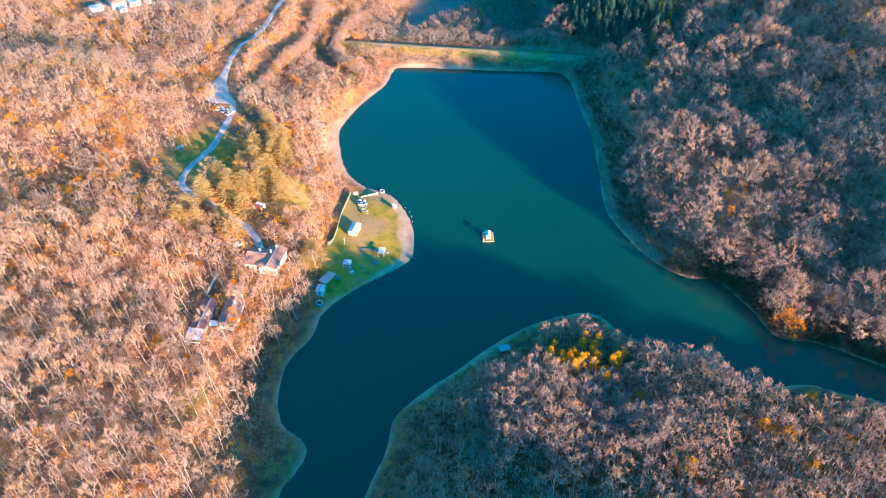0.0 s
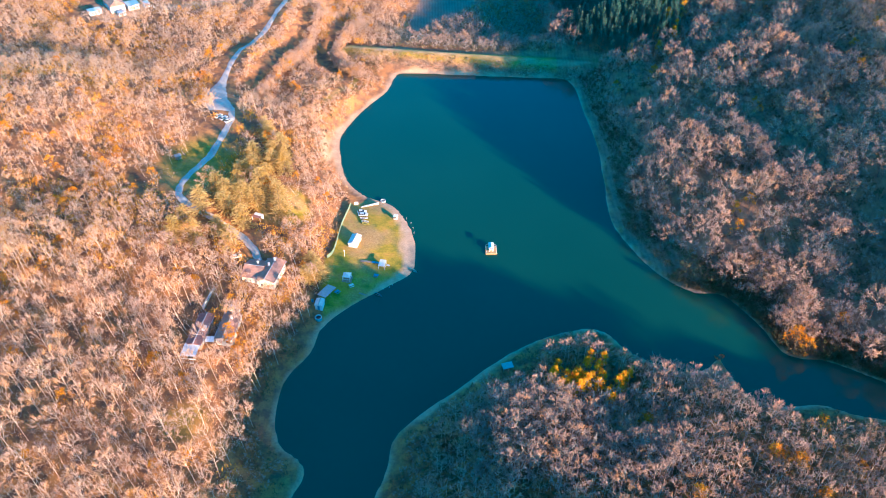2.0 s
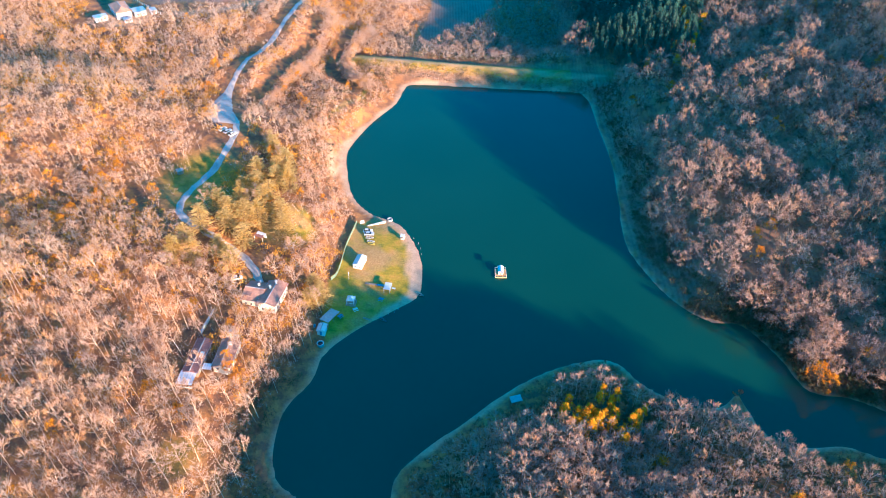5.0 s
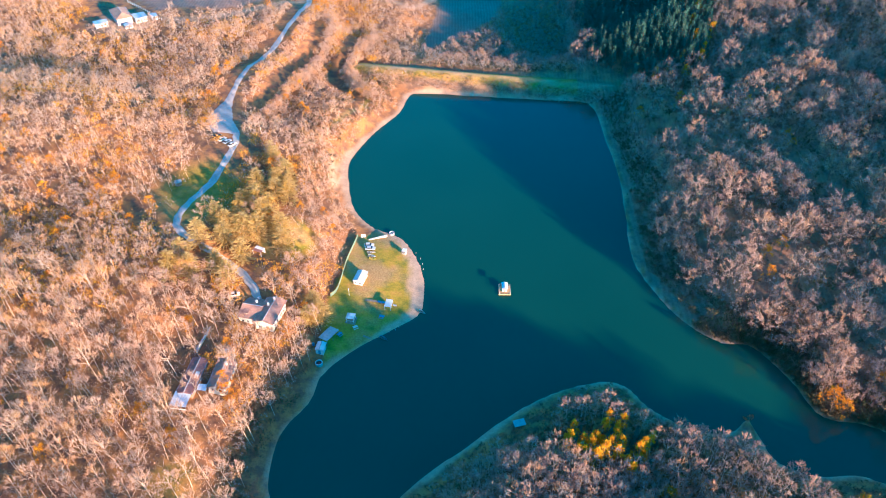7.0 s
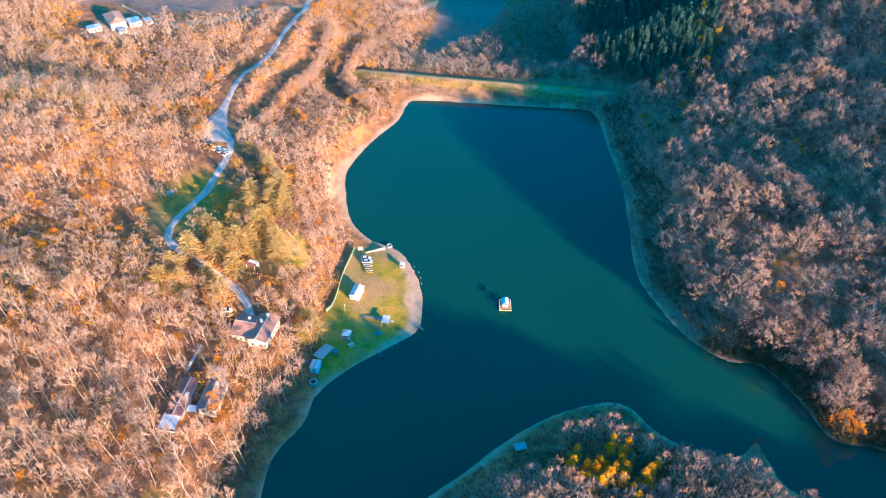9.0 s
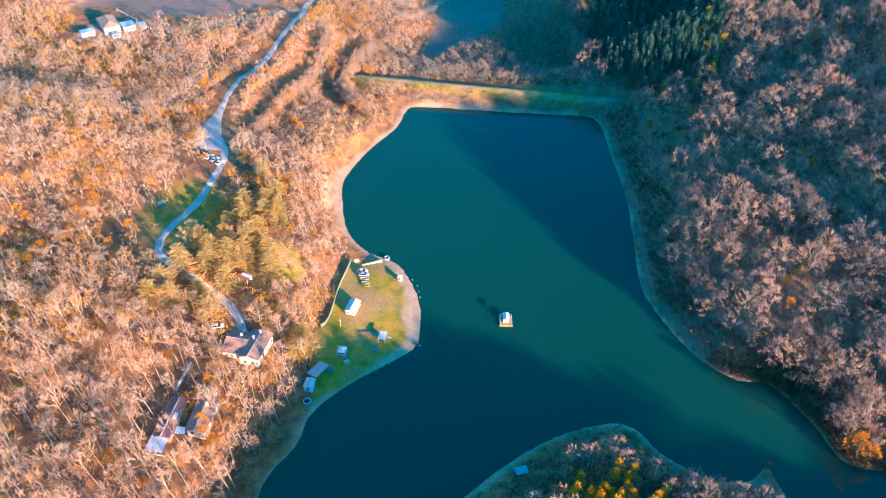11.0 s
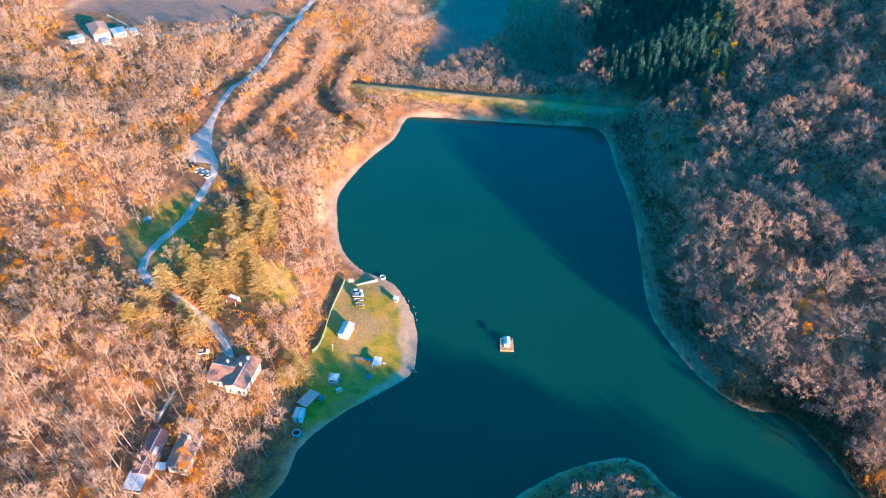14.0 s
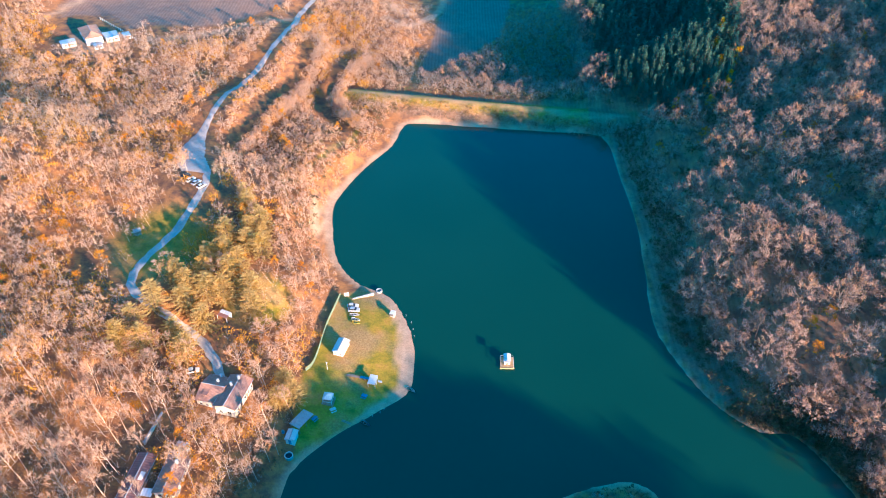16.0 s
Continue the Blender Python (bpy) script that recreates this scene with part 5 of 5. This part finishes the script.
# concrete quay wall with a drain arch at its end
quay = thing("quay_wall", -29.0, 297.2, ground_z(-29.0, 297.2), 24, "pale concrete quay wall with a walkway", "wall")
for i in range(6):
    part("slab", block(-3.6 + 1.42 * i, 0, -0.8, 1.38, 0.55, 1.4 + 0.06 * (i % 2), 0.04), GREY_CONCRETE, quay)
arch = thing("outlet_arch", -23.3, 301.2, 0.0, 30, "concrete outlet ring at the waterline", "outlet")
ab = bmesh.new()
n = 14
for k in range(n):
    a0, a1 = math.pi * 2 * k / n, math.pi * 2 * (k + 1) / n
    for r, R in ((0.9, 1.2),):
        c = [(r * math.cos(a0), r * math.sin(a0)), (R * math.cos(a0), R * math.sin(a0)), (R * math.cos(a1), R * math.sin(a1)), (r * math.cos(a1), r * math.sin(a1))]
        vs = [ab.verts.new((x, y, 0.75)) for x, y in c] + [ab.verts.new((x, y, -1.0)) for x, y in c]
        for f in ((0, 1, 2, 3), (0, 3, 7, 4), (1, 5, 6, 2)):
            ab.faces.new([vs[i] for i in f])
part("ring", ab, GREY_CONCRETE, arch)
part("grate", block(0, 0, 0.3, 1.9, 0.16, 0.1, 0.01), CHROME, arch)
for i, (sx, sy) in enumerate(((-12.2, 287.8), (-10.1, 284.3), (-9.2, 280.9), (-8.7, 277.4), (-16.8, 243.4), (-20.4, 240.6), (-18.0, 242.0))):
    s = thing("stake", sx, sy, max(0.0, ground_z(sx, sy)), 0, "short white mooring stake in the shallows", "stake", "stakes along the beach")
    part("post", rod((0, 0, -0.8), (0.05, 0, 0.7), 0.07, 7), GREY_CONCRETE, s)
    part("cap", rod((0.05, 0, 0.68), (0.05, 0, 0.8), 0.1, 7), WHITE_PAINT, s)


# ---- boats ----
def boat(x, y, z, turn, long, wide, hull_mat, label, flip=False):
    """A small rowing boat: hull shell, two seats and a rim."""
    t = thing("rowing_boat", x, y, z, turn, label, "boat", "rowing boats")
    if flip:
        t.matrix_basis = pose(x, y, z + 0.55, 180, 0, turn)
    n, rows = 9, []
    for i in range(n):
        u = i / (n - 1)
        w = wide / 2 * (math.sin(math.pi * (0.16 + 0.84 * u) ** 0.75) if u < 1 else 0) ** 0.7
        w = max(w, 0.02)
        px, rise = (u - 0.5) * long, 0.15 * u * u
        rows.append([(px, -w, 0.5 + rise), (px, -w * 0.75, 0.12 + rise), (px, 0, rise * 0.6), (px, w * 0.75, 0.12 + rise), (px, w, 0.5 + rise)])
    bm = bmesh.new()
    vs = [[bm.verts.new(p) for p in r] for r in rows]
    for a, b in zip(vs[:-1], vs[1:]):
        for k in range(4):
            bm.faces.new((a[k], a[k + 1], b[k + 1], b[k]))
    bm.faces.new(vs[0])
    bmesh.ops.solidify(bm, geom=bm.faces[:], thickness=0.05)
    part("hull", bm, hull_mat, t)
    for u in (0.3, 0.6):
        part("seat", block((u - 0.5) * long, 0, 0.33, 0.28, wide * 0.8, 0.05, 0.01), PLANKS, t)
    part("keel", block(0, 0, -0.08, long * 0.8, 0.06, 0.1, 0.01), hull_mat, t)


boat(-8.5, 252.2, -0.1, -35, 3.6, 1.4, WHITE_PAINT, "white rowing boat moored at the point")
boat(-22.2, 237.6, -0.1, -36, 3.6, 1.3, TEAL_PAINT, "teal rowing boat at the shaded shore")
boat(-31.0, 286.0, ground_z(-31, 286), 2, 3.6, 1.4, WHITE_PAINT, "white rowing boat laid up on the lawn")
boat(-30.3, 283.4, ground_z(-30.3, 283.4), -12, 3.4, 1.4, WHITE_PAINT, "white rowing boat laid up on the lawn")
boat(-30.0, 281.8, ground_z(-30, 281.8), -14, 3.0, 1.3, YELLOW_PAINT, "yellow rowing boat laid up on the lawn")
pier = thing("plank_jetty", -28.4, 237.7, 0.35, -24, "narrow plank jetty at the water's edge", "jetty")
for i in range(8):
    part("plank", block(-1.5 + 0.42 * i, 0, 0.1, 0.38, 0.9, 0.06, 0.01), PLANKS, pier)
for sx in (-1.3, 0.0, 1.4):
    part("pile", rod((sx, 0.3, -1.2), (sx, 0.3, 0.12), 0.08, 6), PLANKS, pier)


# ---- cars ----
def car(x, y, turn, paint, label):
    t = thing("car", x, y, ground_z(x, y) + 0.18, turn, label, "car", "parked cars")
    outline = [(-2.1, 0.3), (-2.15, 0.75), (-1.7, 0.92), (0.8, 0.95), (2.0, 0.78), (2.15, 0.35), (2.1, 0.28)]
    cab_line = [(-1.75, 0.92), (-1.25, 1.42), (0.25, 1.45), (1.0, 0.93)]

    def loft(line, w0, w1, zsplit):
        pts = [(px, -(w1 if pz > zsplit else w0), pz) for px, pz in line] + [(px, (w1 if pz > zsplit else w0), pz) for px, pz in line]
        k = len(line)
        return solid(pts, [tuple(range(k)), tuple(range(2 * k - 1, k - 1, -1))] + [(i, (i + 1) % k, k + (i + 1) % k, k + i) for i in range(k)])
    body = loft(outline, 0.86, 0.84, 2)
    bmesh.ops.bevel(body, geom=body.edges[:], offset=0.05, segments=1, affect="EDGES")
    body_ob = part("body", body, paint, t)
    part("window", loft(cab_line, 0.8, 0.66, 1.2), GLASS, t, "dark car windows")
    roof = block(-0.5, 0, 1.41, 1.5, 1.3, 0.08, 0.03)
    part("roof", roof, paint, t)
    for sx in (-1.3, 1.35):
        for sy in (-0.78, 0.78):
            w = part("wheel", rod((sx, sy - 0.1, 0.15), (sx, sy + 0.1, 0.15), 0.32, 14), TYRE, t)
            part("rim", rod((sx, sy - 0.12, 0.15), (sx, sy + 0.12, 0.15), 0.18, 10), CHROME, w)
    for sy in (-0.6, 0.6):
        part("headlight", block(2.1, sy, 0.58, 0.1, 0.34, 0.16, 0.02), HEADLIGHT, t)


SILVER = weathered("silver_car_paint", (0.5, 0.5, 0.52), (0.62, 0.62, 0.64), 0.8, 0.3, 0.4)
BLACK_CAR = weathered("dark_car_paint", (0.02, 0.022, 0.025), (0.04, 0.042, 0.048), 0.8, 0.25)
for cx, cy, paint, label in ((-108.3, 350.3, BLACK_CAR, "dark car parked in the lay-by"), (-105.3, 347.6, WHITE_PAINT, "white car parked in the lay-by"),
                             (-102.4, 345.6, SILVER, "silver car parked in the lay-by"), (-99.6, 343.4, WHITE_PAINT, "white car parked in the lay-by")):
    car(cx, cy, 52, paint, label)
car(-32.2, 290.6, 2, WHITE_PAINT, "white car parked on the lawn")
car(-31.5, 288.4, 0, SILVER, "silver car parked on the lawn")
car(-78.8, 248.2, 15, WHITE_PAINT, "white car parked behind the house")

# ---- the floating hut ----
hut = thing("floating_hut", 24.3, 265.4, 0.0, 0, "white floating hut with a pale metal roof on a timber raft", "hut")
for i in range(12):
    part("plank", block(-2.2 + 0.4 * i, 0, 0.32, 0.37, 5.2, 0.08, 0.01), DECK, hut)
for sx in (-1.9, 0, 1.9):
    part("float", rod((sx, -2.6, 0.02), (sx, 2.6, 0.02), 0.3, 12), BLUE_PAINT, hut)
part("skirt", block(0, -2.66, 0.02, 4.9, 0.1, 0.5, 0.02), DECK, hut)
part("wall", block(0, 0.4, 0.4, 2.0, 2.9, 1.0, 0.03), WHITE_PAINT, hut)
for s in (-1, 1):
    part("roof", slab([(s * 1.25, -1.4, 2.45), (s * 1.25, 2.2, 2.45), (0, 2.2, 2.85), (0, -1.4, 2.85)], 0.07), PALE_SHEET, hut)
    for sy in (-1.0, 1.8):
        part("roof_post", block(s * 0.95, sy, 1.35, 0.09, 0.09, 1.15, 0.01), WHITE_PAINT, hut)
    window(s * 1.03, 0.5, 0.65, 0.9, 0.55, -90 * s, hut)
    for sy in (-2.4, -0.8, 0.8, 2.4):
        part("post", block(s * 2.2, sy, 0.4, 0.09, 0.09, 0.95, 0.01), WHITE_PAINT, hut)
    part("rail", block(s * 2.2, 0, 1.3, 0.08, 4.9, 0.08, 0.01), WHITE_PAINT, hut)
    part("rail", block(s * 2.2, 0, 0.85, 0.06, 4.9, 0.06, 0.01), WHITE_PAINT, hut)
door(0, -1.08, 0.42, 0.7, 0.9, 180, hut, PLANKS)
part("rail", block(0, 2.4, 1.3, 4.4, 0.08, 0.08, 0.01), WHITE_PAINT, hut)
part("ridge_cap", block(0, 0.4, 2.82, 0.2, 3.6, 0.07, 0.02), WHITE_PAINT, hut)

# ---- the shelter on the wooded point ----
shz = ground_z(25.8, 196.3)
shelter = thing("shelter", 25.8, 196.3, shz, 16, "open shelter with a pale grey sheet roof on the point", "shelter")
part("roof", slab([(-2.0, -1.3, 2.2), (2.0, -1.3, 2.2), (2.0, 1.3, 2.5), (-2.0, 1.3, 2.5)], 0.08), GREY_CONCRETE, shelter)
for sx in (-1.8, 0, 1.8):
    for sy in (-1.1, 1.1):
        part("post", block(sx, sy, -0.8, 0.12, 0.12, 3.05 + 0.115 * sy, 0.01), PLANKS, shelter)
part("bench", block(0, 0.8, 0.2, 3.2, 0.4, 0.1, 0.01), PLANKS, shelter)
